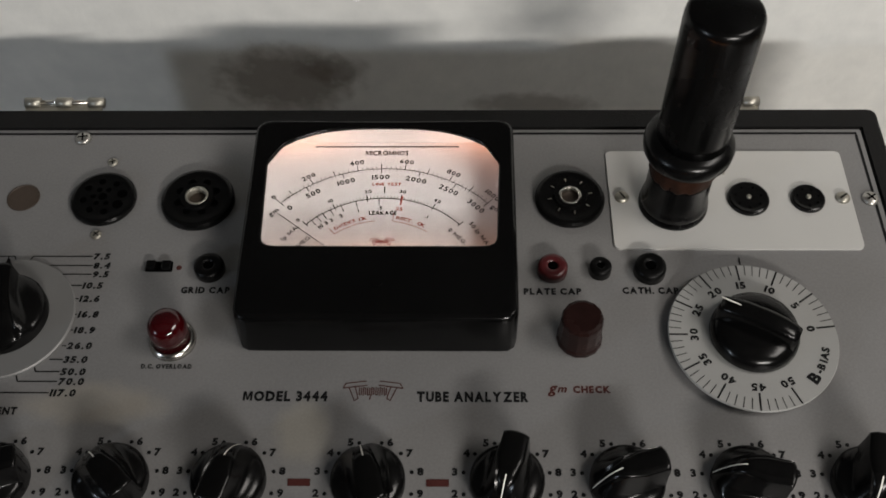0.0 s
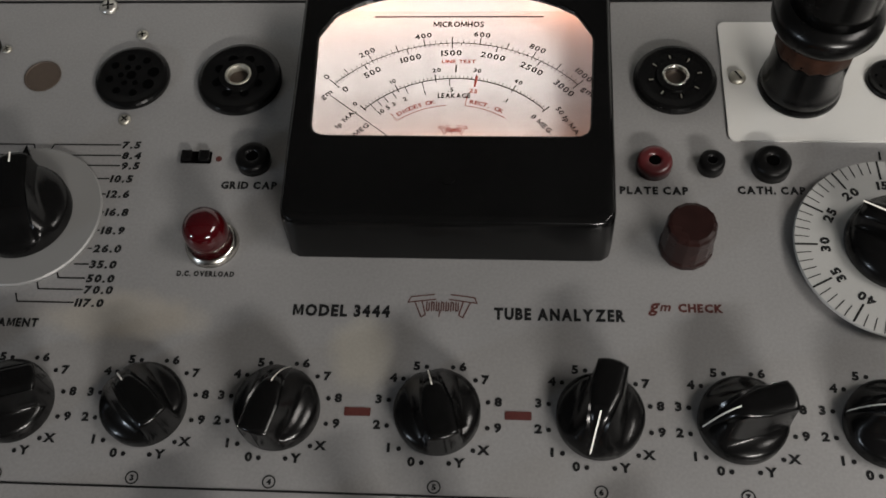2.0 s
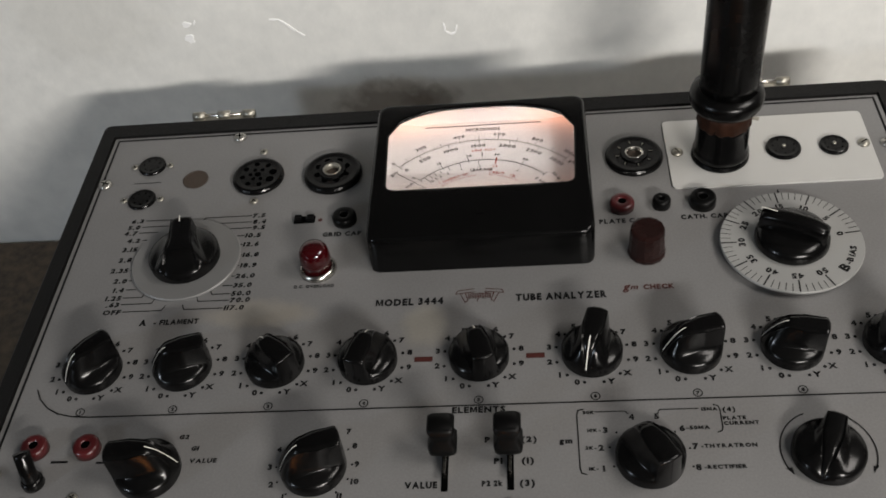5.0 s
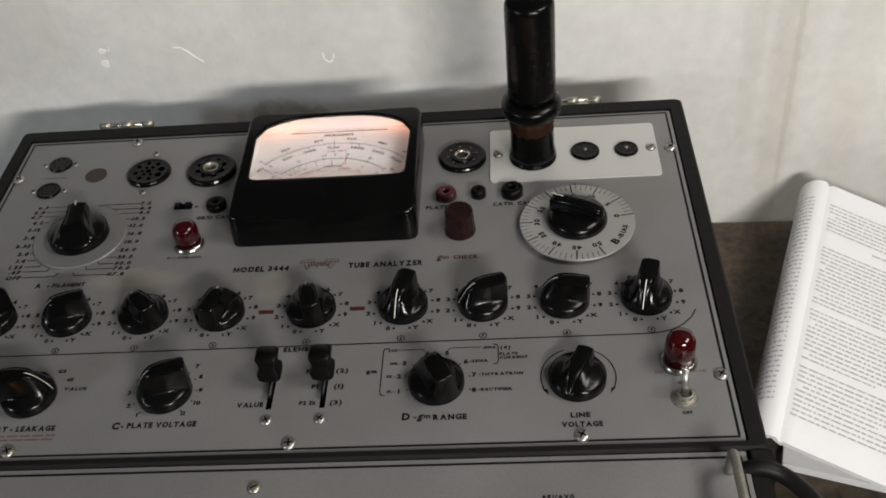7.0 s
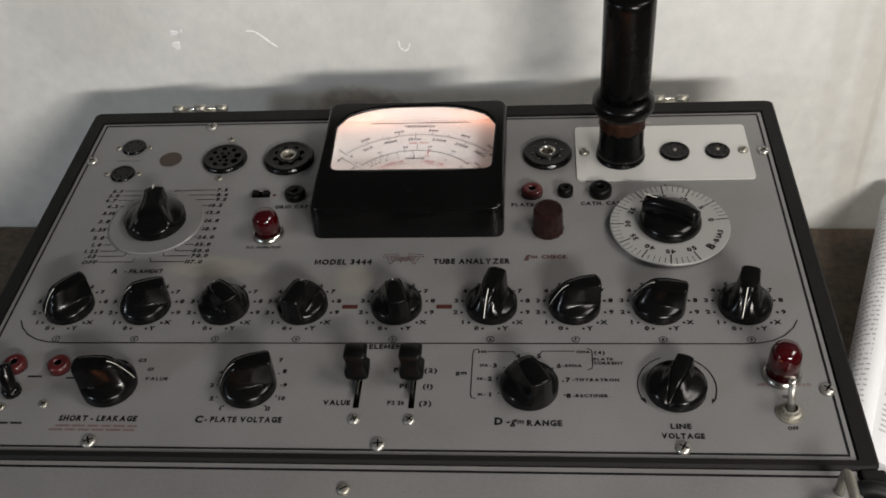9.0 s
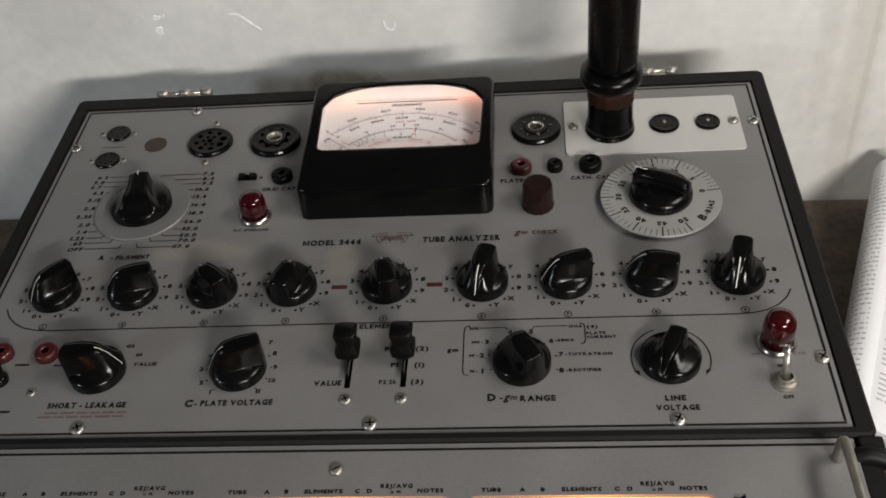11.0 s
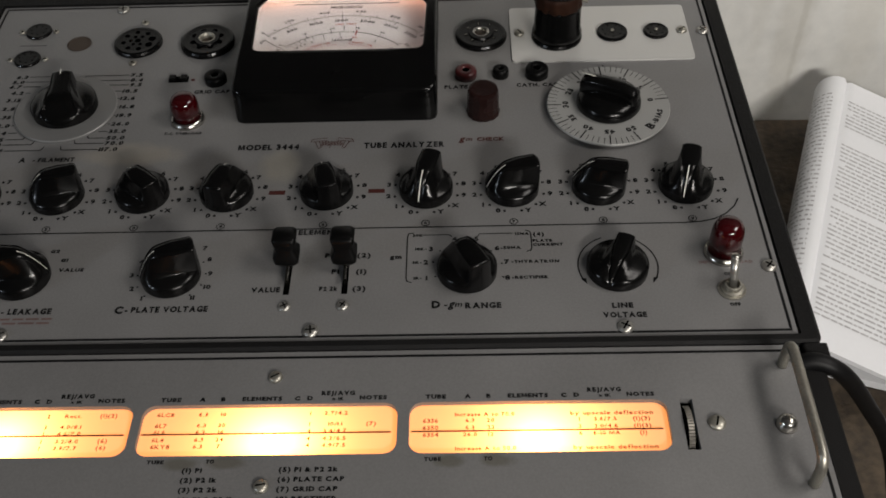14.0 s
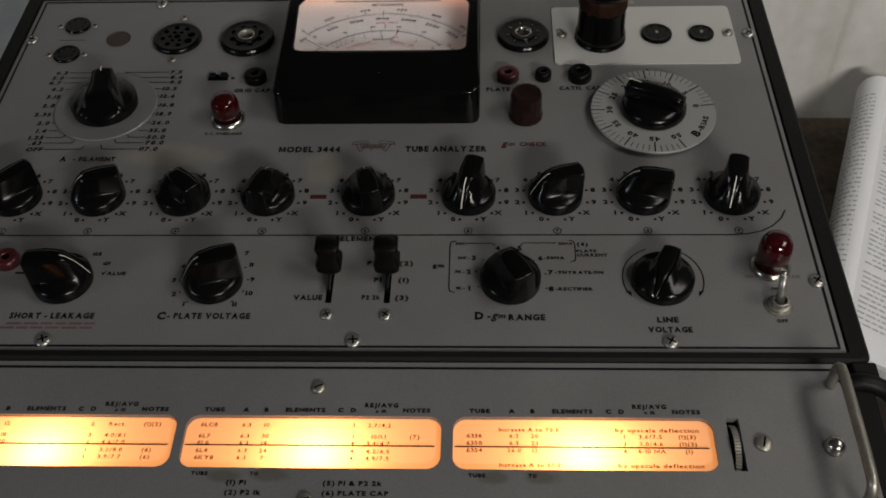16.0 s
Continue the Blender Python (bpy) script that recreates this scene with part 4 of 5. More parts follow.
window = [(MX - 0.0550, 0.2140), (MX - 0.0543, 0.2115), (MX - 0.0525, 0.2099), (MX - 0.0495, 0.2093), (MX + 0.0490, 0.2093), (MX + 0.0520, 0.2099), (MX + 0.0538, 0.2115), (MX + 0.0545, 0.2140)] + [(MX + 0.0562, 0.2570)] + [p for p in arch[1:-1]] + [(MX - 0.0562, 0.2570)]
outer_top = round_rect(-0.0634, 0.0650, 0.1712, 0.2840, 0.0060, 6)
outer_base = round_rect(-0.0630, 0.0646, 0.1682, 0.2855, 0.0055, 6)
N = 168
angles = [2 * math.pi * (i + 0.5) / N for i in range(N)]
C0 = (MX, 0.240)


def ring_of(poly, inset=0.0):
    out = []
    for a in angles:
        x, y = ray_hit(poly, *C0, a)
        d = math.hypot(x - C0[0], y - C0[1])
        f = (d - inset) / d
        out.append((C0[0] + (x - C0[0]) * f, C0[1] + (y - C0[1]) * f))
    return out


def between(a, b, f):
    return [(p[0] * (1 - f) + q[0] * f, p[1] * (1 - f) + q[1] * f) for p, q in zip(a, b)]


bm = bmesh.new()
levels = [(ring_of(outer_base), lambda y: 0.0), (ring_of(outer_base), lambda y: 0.0015), (ring_of(outer_top), lambda y: tilt(y) - 0.0030), (ring_of(outer_top, 0.0006), lambda y: tilt(y) - 0.0012),
          (ring_of(outer_top, 0.0016), lambda y: tilt(y) - 0.0002), *[(between(ring_of(outer_top, 0.0022), ring_of(window, -0.0012), k / 12), tilt) for k in range(13)], (ring_of(window, -0.0003), lambda y: tilt(y) - 0.0004),
          (ring_of(window), lambda y: tilt(y) - 0.0014), (ring_of(window, -0.0006), lambda y: tilt(y) - 0.0030)]
rings = [[bm.verts.new((x, y, h(y))) for x, y in pts] for pts, h in levels]
for a, b in zip(rings, rings[1:]):
    for i in range(N):
        bm.faces.new((a[i], a[(i + 1) % N], b[(i + 1) % N], b[i]))
meter = part("meter", bm, METER_BLACK, tester, "large glossy black panel meter with a lit white scale", smooth=True)
meter.data.set_sharp_from_angle(angle=radians(50))
FZ = 0.0114
CARD = round_rect(MX - 0.0592, MX + 0.0592, 0.2020, 0.2838, 0.003, 4)  # the scale card reaches under the rim
part("zero_screw", lathe([(0.0030, tilt(0.1905) - 0.001), (0.0029, tilt(0.1905) + 0.0002), (0, tilt(0.1905) + 0.0003)], 24, MX, 0.1905), METER_BLACK, meter)
bm = bmesh.new()
bm.faces.new([bm.verts.new((x, y, FZ)) for x, y in ring_of(CARD)])
face = part("scale_card", bm, FACE, meter, "white scale card with warm glow painted at foot and upper corners")
bm = bmesh.new()
sheets = [[bm.verts.new((x, y, tilt(y) - d)) for x, y in ring_of(window, -0.0002)] for d in (0.0022, 0.0012)]
for f in sheets:
    bm.faces.new(f)
for i in range(N):
    bm.faces.new((sheets[0][i], sheets[0][(i + 1) % N], sheets[1][(i + 1) % N], sheets[1][i]))
pane = part("glass", bm, GLASS, meter)
pane.visible_shadow = False
bm = bmesh.new()
walls = [[bm.verts.new((x, y, h(y))) for x, y in ring] for ring, h in ((ring_of(window, -0.0010), lambda y: tilt(y) - 0.0031), (ring_of(CARD), lambda y: FZ + 0.0070), (ring_of(CARD), lambda y: FZ + 0.0001))]
for a, b in zip(walls, walls[1:]):
    for i in range(N):
        bm.faces.new((a[i], a[(i + 1) % N], b[(i + 1) % N], b[i]))
# the lining carries the card's painted glow too
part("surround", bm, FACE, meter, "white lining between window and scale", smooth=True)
part("top_bar", box(MX - 0.0367, MX + 0.0367, 0.2806, 0.2811, FZ + 0.0001, FZ + 0.0003), METER_BLACK, meter)


def arc_pts(r, a0, a1, n=40):
    return [(MX + r * math.cos(radians(a0 + (a1 - a0) * i / n)), MC + r * math.sin(radians(a0 + (a1 - a0) * i / n))) for i in range(n + 1)]


def ticks(bm, r0, r1, a0, a1, n, w, every=0, longer=0.0):
    for i in range(n + 1):
        a = radians(a0 + (a1 - a0) * (spread(i / n) if r0 > 0.06 else i / n))
        e = longer if every and i % every == 0 else 0.0
        add_strip(bm, [(MX + (r0 - e) * math.cos(a), MC + (r0 - e) * math.sin(a)), (MX + r1 * math.cos(a), MC + r1 * math.sin(a))], w * (1.6 if e else 1), FZ + 0.0002)


A0, A1 = 136.5, 43.5


def spread(v):
    """The upper scale is closed up near its zero."""
    return 0.66 * v if v < 0.1 else 0.066 + (v - 0.1) * 1.0378


bm = bmesh.new()
add_strip(bm, arc_pts(0.0702, A0, A1), 0.00035, FZ + 0.0002)
ticks(bm, 0.0702, 0.0718, A0, A1, 50, 0.00022, 5, -0.0)
ticks(bm, 0.0702, 0.0735, A0, A1, 10, 0.00040)
ticks(bm, 0.0688, 0.0702, A0, A1, 60, 0.00018)
ticks(bm, 0.0675, 0.0702, A0, A1, 6, 0.00045)
add_strip(bm, arc_pts(0.0513, A0, A1), 0.00045, FZ + 0.0002)
ticks(bm, 0.0513, 0.0528, A0, A1, 50, 0.00025)
ticks(bm, 0.0501, 0.0538, A0, A1, 5, 0.00050)
for k in (0.04, 0.08, 0.12, 0.17, 0.24, 0.33, 0.47):
    a = A0 + (A1 - A0) * k
    add_strip(bm, [(MX + r * math.cos(radians(a)), MC + r * math.sin(radians(a))) for r in (0.0475, 0.0513)], 0.00035, FZ + 0.0002)
add_strip(bm, [(MX, 0.2509), (MX, 0.2544)], 0.0006, FZ + 0.0002)
part("scale_lines", bm, FACE_INK, face)


def scale_text(s, r, f, cap, mat=None, turn=None, width=None):
    a = A0 + (A1 - A0) * f
    label_text(face, s, MX + r * math.cos(radians(a)), MC + r * math.sin(radians(a)), cap, width, mat or FACE_INK, turn=(a - 90) if turn is None else turn, z=FZ + 0.0002, name="scale_number", table=FINE)


for s, f in (("0", 0.0), ("200", 0.17), ("400", 0.378), ("600", 0.586), ("800", 0.79), ("1000", 0.985)):
    scale_text(s, 0.0755, f, 0.0026)
for s, f in (("0", 0.012), ("500", 0.145), ("1000", 0.312), ("1500", 0.478), ("2000", 0.648), ("2500", 0.815), ("3000", 0.975)):
    scale_text(s, 0.0649, f, 0.0028)
for s, f in (("0", -0.01), ("10", 0.2), ("20", 0.41), ("30", 0.60), ("40", 0.80)):
    scale_text(s, 0.0562, f, 0.0020)
for s, f in (("10", 0.055), ("5", 0.10), ("3", 0.14), ("2", 0.21), ("1", 0.33), (".5", 0.475), (".1", 0.80)):
    scale_text(s, 0.0455, f, 0.0020)
scale_text("50 Ip MA.", 0.0555, 1.12, 0.0022)
scale_text("Ip MA.", 0.0540, -0.10, 0.0022, turn=50)
scale_text("MEG.", 0.0452, -0.10, 0.0022, turn=46)
scale_text("0 MEG.", 0.0460, 1.06, 0.0022, turn=-47)
scale_text("gm", 0.0690, -0.055, 0.0026, turn=42)
scale_text("gm", 0.0710, 1.045, 0.0026, turn=-42)
label_text(face, "MICROMHOS", MX + 0.0002, 0.2767, 0.0030, 0.0218, z=FZ + 0.0002, table=FINE)
label_text(face, "LEAKAGE", MX - 0.0003, 0.2386, 0.0024, 0.0135, z=FZ + 0.0002, table=FINE)
label_text(face, "LINE TEST", MX + 0.001, 0.2565, 0.0018, 0.0145, FACE_RED, z=FZ + 0.0002, table=FINE)
scale_text("25", 0.0455, 0.605, 0.0020, FACE_RED)
for s, f0, f1, r in (("DIODES OK", 0.12, 0.375, 0.0396), ("RECT. OK", 0.60, 0.83, 0.0394)):
    for i, ch in enumerate(s):
        if ch != " ":
            scale_text(ch, r + 0.0005, f0 + (f1 - f0) * (i + 0.5) / len(s), 0.0019, FACE_RED)
bm = bmesh.new()
add_strip(bm, arc_pts(0.0376, A0 + (A1 - A0) * 0.09, A0 + (A1 - A0) * 0.44, 14), 0.0003, FZ + 0.0002)
add_strip(bm, arc_pts(0.0376, A0 + (A1 - A0) * 0.575, A0 + (A1 - A0) * 0.87, 14), 0.0003, FZ + 0.0002)
for f in (0.09, 0.575):
    a = radians(A0 + (A1 - A0) * f)
    add_strip(bm, [(MX + r * math.cos(a), MC + r * math.sin(a)) for r in (0.0376, 0.0420)], 0.0003, FZ + 0.0002)
a = radians(A0 + (A1 - A0) * 0.605)
add_strip(bm, [(MX + r * math.cos(a), MC + r * math.sin(a)) for r in (0.0480, 0.0530)], 0.0009, FZ + 0.00025)
part("red_arcs", bm, FACE_RED, face)


def emblem(x, y, w, z, line):
    """A plain bow-shaped mark in red outline."""
    h = w * 0.30
    bm = bmesh.new()
    top = [(x + w * u, y + h * (0.42 - 0.55 * u * u)) for u in [i / 10 - 0.5 for i in range(11)]]
    add_strip(bm, [(x - w * 0.46, y + h * 0.52), (x - w * 0.12, y + h * 0.66)], line, z)
    add_strip(bm, [(x + w * 0.12, y + h * 0.66), (x + w * 0.46, y + h * 0.52)], line, z)
    add_strip(bm, [(x - w * 0.50, y + h * 0.22), (x - w * 0.10, y + h * 0.40)], line, z)
    add_strip(bm, [(x + w * 0.10, y + h * 0.40), (x + w * 0.50, y + h * 0.22)], line, z)
    for s in (-1, 1):
        add_strip(bm, [(x + s * w * 0.50, y + h * 0.22), (x + s * w * 0.46, y + h * 0.52)], line, z)
        add_strip(bm, [(x + s * w * 0.40, y + h * 0.24), (x + s * w * 0.30, y - h * 0.55), (x + s * w * 0.24, y - h * 0.42), (x + s * w * 0.30, y + h * 0.30)], line, z)
    for i in range(7):
        u = -0.21 + 0.07 * i
        add_strip(bm, [(x + w * (u - 0.016), y + h * 0.26), (x + w * (u - 0.016), y - h * 0.22)], line, z)
        add_strip(bm, [(x + w * (u + 0.018), y + h * 0.22), (x + w * (u + 0.018), y - h * 0.18)], line, z)
        add_strip(bm, [(x + w * (u - 0.016), y + h * 0.26 * (1 if i % 2 else -0.8)), (x + w * (u + 0.018), y + h * 0.22 * (1 if i % 2 else -0.8))], line, z)
    add_strip(bm, [(x - w * 0.03, y - h * 0.2), (x - w * 0.045, y - h * 0.5)], line, z)
    return bm


part("emblem", emblem(MX, 0.2212, 0.0120, FZ + 0.0002, 0.0003), FACE_RED, face)
part("emblem", emblem(-0.0003, 0.1473, 0.0266, 0.0002, 0.00042), RED_INK, panel, "red outline maker's mark")
na = radians(141.5)
part("needle", sweep([(MX + 0.016 * math.cos(na), MC + 0.016 * math.sin(na), FZ + 0.0017), (MX + 0.066 * math.cos(na), MC + 0.066 * math.sin(na), FZ + 0.0017)], 0.00016, 6), FACE_INK, meter)

# ---- printed words on the panel ----
WORDS = (("GRID CAP", -0.0832, 0.2011, 0.0031, 0.0232), ("D.C. OVERLOAD", -0.0950, 0.1598, 0.0020, 0.0230), ("MODEL 3444", -0.0392, 0.1450, 0.0043, 0.0374),
         ("TUBE ANALYZER", 0.0443, 0.1450, 0.0043, 0.0490), ("PLATE CAP", 0.0825, 0.2007, 0.0031, 0.0270), ("CATH. CAP", 0.1289, 0.2013, 0.0031, 0.0263),
         ("ELEMENTS", 0.0, 0.0715, 0.0032, 0.0265), ("SHORT - LEAKAGE", -0.1632, 0.0165, 0.0034, 0.0455), ("- PLATE VOLTAGE", -0.0786, 0.0165, 0.0034, 0.0440),
         ("VALUE", -0.0270, 0.0291, 0.0031, 0.0155), ("RANGE", 0.0900, 0.0160, 0.0034, 0.0190), ("LINE", 0.1631, 0.0146, 0.0031, 0.0110),
         ("VOLTAGE", 0.1636, 0.0082, 0.0031, 0.0225), ("OFF", 0.2218, 0.0140, 0.0020, 0.0055), ("ON", 0.2218, 0.0355, 0.0018, 0.0040))
for s, x, y, cap, w in WORDS:
    label_text(panel, s, x, y, cap * 1.06, w * 1.01)
label_text(panel, "C", -0.1040, 0.0165, 0.0046, 0.0046)
label_text(panel, "D", 0.0650, 0.0170, 0.0046, 0.0046)
label_text(panel, "-", 0.0702, 0.0168, 0.0034, 0.0018)
label_text(panel, "g", 0.0736, 0.0174, 0.0050, 0.0030, slant=0.3, table=FINE)
label_text(panel, "m", 0.0772, 0.0170, 0.0034, 0.0036, slant=0.3, table=FINE)
label_text(panel, "g", 0.0804, 0.1497, 0.0052, 0.0034, RED_INK, slant=0.3, table=FINE)
label_text(panel, "m", 0.0845, 0.1492, 0.0036, 0.0038, RED_INK, slant=0.3, table=FINE)
label_text(panel, "CHECK", 0.0974, 0.1488, 0.0032, 0.0168, RED_INK)
label_text(panel, "INPUT OVERLOAD", 0.2222, 0.0440, 0.0018, 0.0290, FADED_RED)
for k, (s, x, y) in enumerate((("1", -0.0935, 0.0244), ("2", -0.1002, 0.0314), ("3", -0.1022, 0.0412), ("4", -0.0990, 0.0512), ("7", -0.0648, 0.0607), ("8", -0.0610, 0.0522), ("9", -0.0590, 0.0417), ("10", -0.0592, 0.0320), ("11", -0.0660, 0.0244))):
    label_text(panel, s, x, y, 0.0028)
    dx, dy = x + 0.0802, y - 0.0404
    d = math.hypot(dx, dy)
    part("position_dot", lathe([(0.0006, 0.0001), (0, 0.0002)], 8, -0.0802 + dx / d * 0.0188, 0.0404 + dy / d * 0.0188), INK, panel)
for w, x, y in (("G2", -0.1495, 0.0602), ("G1", -0.1425, 0.0532), ("VALUE", -0.1370, 0.0459)):
    label_text(panel, w, x, y, 0.0023, slant=0.1)
label_text(panel, "P", 0.0045, 0.0535, 0.0030)
label_text(panel, "(2)", 0.0248, 0.0532, 0.0030)
label_text(panel, "P1", 0.0098, 0.0414, 0.0030)
label_text(panel, "(1)", 0.0240, 0.0412, 0.0030)
label_text(panel, "P2 2k", 0.0070, 0.0292, 0.0028, 0.0100)
label_text(panel, "(3)", 0.0235, 0.0290, 0.0030)
for s, x, y, al in (("1", 0.0602, 0.0357, "R"), ("2", 0.0605, 0.0472, "R"), ("3", 0.0630, 0.0572, "R"), ("5", 0.0872, 0.0644, "C"), ("4", 0.0750, 0.0644, "C"), ("6", 0.0985, 0.0570, "C"), ("7", 0.1035, 0.0467, "C"), ("8", 0.1035, 0.0352, "C")):
    label_text(panel, s, x, y, 0.0030, align=al)
for s, x, y, cap, al in (("1K-", 0.0572, 0.0357, 0.0018, "R"), ("3K-", 0.0570, 0.0472, 0.0018, "R"), ("10K-", 0.0596, 0.0572, 0.0018, "R"), ("30K", 0.0515, 0.0677, 0.0018, "L"), ("15MA", 0.1090, 0.0677, 0.0018, "L"), ("-50MA", 0.1005, 0.0572, 0.0020, "L"), ("-THYRATRON", 0.1060, 0.0467, 0.0020, "L"), ("-RECTIFIER", 0.1060, 0.0352, 0.0020, "L"),
                      ("(4)", 0.1190, 0.0672, 0.0024, "L"), ("PLATE", 0.1185, 0.0622, 0.0019, "L"), ("CURRENT", 0.1185, 0.0592, 0.0019, "L"), ("gm", 0.0425, 0.0517, 0.0028, "C")):
    label_text(panel, s, x, y, cap, align=al)
bm = bmesh.new()
add_strip(bm, [(0.0520, 0.0697), (0.0492, 0.0690), (0.0486, 0.0662), (0.0486, 0.0362), (0.0492, 0.0334), (0.0515, 0.0327)], 0.0006, 0.0002)
add_strip(bm, [(0.1150, 0.0702), (0.1172, 0.0694), (0.1178, 0.0672), (0.1178, 0.0572), (0.1172, 0.0550), (0.1150, 0.0542)], 0.0006, 0.0002)
add_strip(bm, [(0.0575, 0.0679), (0.0722, 0.0679), (0.0735, 0.0662)], 0.0005, 0.0002)
add_strip(bm, [(0.0880, 0.0664), (0.0890, 0.0682), (0.1075, 0.0682)], 0.0005, 0.0002)
part("bracket_line", bm, INK, panel)
for x, y in ((0.0645, 0.0367), (0.0632, 0.0474), (0.0670, 0.0557), (0.1008, 0.0457), (0.1012, 0.0357), (0.0950, 0.0552)):
    part("position_dot", lathe([(0.0006, 0.0001), (0, 0.0002)], 8, x, y), INK, panel)
for sgn in (-1, 1):
    bm = bmesh.new()
    arc = [(0.1637 + sgn * 0.0216 * math.cos(radians(w)), 0.0424 + 0.0222 * math.sin(radians(w))) for w in range(-26, 74, 8)]
    add_strip(bm, arc, 0.0007, 0.0002)
    ex, ey = arc[0]
    part("arrow_arc", bm, INK, panel)
    bm = add_prism(bmesh.new(), [(ex + 0.0014, ey + 0.0012), (ex - 0.0014 , ey + 0.0008), (ex - sgn * 0.0018, ey - 0.0028)], 0.0001, 0.0002)
    part("arrow_head", bm, INK, panel)
# words too worn to read
def worn(x0, x1, y, high, mat):
    part("worn_word", add_strip(bmesh.new(), [(x0, y), (x1, y)], high, 0.0002), mat, panel)


for y, x0, x1 in ((0.0112, -0.1860, -0.1390), (0.0084, -0.1890, -0.1370)):
    x = x0
    while x < x1 - 0.002:
        w = min(random.uniform(0.004, 0.008), x1 - x)
        worn(x, x + w, y, 0.0013, FADED_RED)
        x += w + 0.0022
for y, x0, w in ((0.0472, -0.2160, 0.008), (0.0462, -0.1920, 0.008), (0.0127, -0.2220, 0.006), (0.0127, -0.2135, 0.006)):
    worn(x0, x0 + w, y, 0.0013, INK)

# ---- chart panel ----
LZ = -0.0008
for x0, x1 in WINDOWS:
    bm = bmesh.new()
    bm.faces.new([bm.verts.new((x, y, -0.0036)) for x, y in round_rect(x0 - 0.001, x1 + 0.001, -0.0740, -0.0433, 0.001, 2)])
    win = part("chart_window", bm, CHART, lower, "orange chart paper behind a window, bulb glow painted in")
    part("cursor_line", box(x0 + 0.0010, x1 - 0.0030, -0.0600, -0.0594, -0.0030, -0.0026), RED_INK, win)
    cx = (x0 + x1) / 2
    for s, f, cap in (("TUBE", 0.102, 0.0022), ("A", 0.228, 0.0022), ("B", 0.310, 0.0022), ("ELEMENTS", 0.465, 0.0022), ("C", 0.605, 0.0022), ("D", 0.655, 0.0022), ("NOTES", 0.905, 0.0022)):
        label_text(lower, s, x0 + 0.1245 * f, -0.0411, cap, z=LZ + 0.0002)
    label_text(lower, "REJ/AVG", x0 + 0.1245 * 0.765, -0.0382, 0.0023, 0.0165, z=LZ + 0.0002)
    label_text(lower, "x 1K", x0 + 0.1245 * 0.765, -0.0416, 0.0016, 0.0060, z=LZ + 0.0002)
    label_text(lower, "TUBE", x0 + 0.0115, -0.0763, 0.0019, 0.0080, z=LZ + 0.0002)
    label_text(lower, "TO", x0 + 0.0375, -0.0763, 0.0019, 0.0040, z=LZ + 0.0002)
CH = -0.00345
ROWS = {0.0527: (("Increase A to 70.0", None), ("6336", ("6.3", "20", "1", "3.6/7.5", "(1)(3)")), ("6350", ("6.3", "23", "3", "3.0/4.6", "(1)(3)")), ("6354", ("26.0", "12", "6", "6-10 MA", "(1)")), None, ("Increase A to 50.0", None)),
        -0.0780: (("6LC8", ("6.3", "10", "1", "2.7/4.2", "")), None, ("6L7", ("6.3", "30", "1", "10/1.1", "(7)")), ("6L6", ("6.3", "14", "4", "3.4/4.7", "")), ("6L4", ("6.3", "24", "4", "4.2/6.5", "")), ("6KY8", ("6.3", "7", "4", "4.9/7.5", ""))),
        -0.2076: (("6EA5", ("6.3", "12", "2", "Rect.", "(1)(2)")), None, ("6EA7", ("6.3", "18", "3", "4.0/8.1", "")), ("6EA8", ("6.3", "20", "1", "4.6/7.0", "")), ("6EB5", ("6.3", "9", "1", "3.2/8.0", "(6)")), ("6EB8", ("6.3", "11", "1", "3.9/7.7", "(6)")))}
for x0, rows in ROWS.items():
    for i, row in enumerate(rows):
        if not row:
            continue
        y = (-0.0498, -0.0533, -0.0573, -0.0612, 0, -0.0690)[i] if x0 > 0 else (-0.0480, 0, -0.0543, -0.0581, -0.0624, -0.0662)[i]
        if row[1] is None:
            words = [(row[0], x0 + 0.022, 0.0290, "L"), ("by upscale deflection", x0 + 0.078, 0.0400, "L")]
        else:
            words = [(row[0], x0 + 0.0065, None, "L")] + [(w, x0 + 0.1245 * f, None, "C") for w, f in zip(row[1], (0.235, 0.315, 0.66, 0.76, 0.90)) if w]
        for w, x, width, align in words:
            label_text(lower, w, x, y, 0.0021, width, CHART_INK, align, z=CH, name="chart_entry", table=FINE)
NOTES = (("(1) P1", "(5) P1 & P2 2k"), ("(2) P2 1k", "(6) PLATE CAP"), ("(3) P2 2k", "(7) GRID CAP"), ("(4) P1 & P2 1k", "(8) RECTIFIER"))
for i, (a, b) in enumerate(NOTES):
    label_text(lower, a, -0.0530, -0.0810 - 0.0051 * i, 0.0023, None, align="L", z=LZ + 0.0002)
    label_text(lower, b, -0.0075, -0.0810 - 0.0051 * i, 0.0023, None, align="L", z=LZ + 0.0002)
part("slot_well", box(SLOT[0], SLOT[1], SLOT[2], SLOT[3], -0.0050, -0.0046), HOLE, lower)
bm = bmesh.new()
for i in range(61):
    a0 = math.pi * i / 60
    r = 0.0150 if i % 2 else 0.0145
    p = [bm.verts.new((x, -0.0586 + r * math.cos(a0), -0.0125 + r * math.sin(a0))) for x in (0.1852, 0.1880)]
    if i:
        bm.faces.new((prev[0], prev[1], p[1], p[0]))
    prev = p
part("chart_wheel", bm, WHEEL, lower, "knurled metal chart wheel")
part("cap_nut", lathe([(0.0052, LZ), (0.0050, LZ + 0.0012), (0.0046, LZ + 0.0034), (0.0030, LZ + 0.0056), (0, LZ + 0.0064)], 24, 0.2321, -0.0600), NICKEL, lower, "domed bright nut", smooth=True)
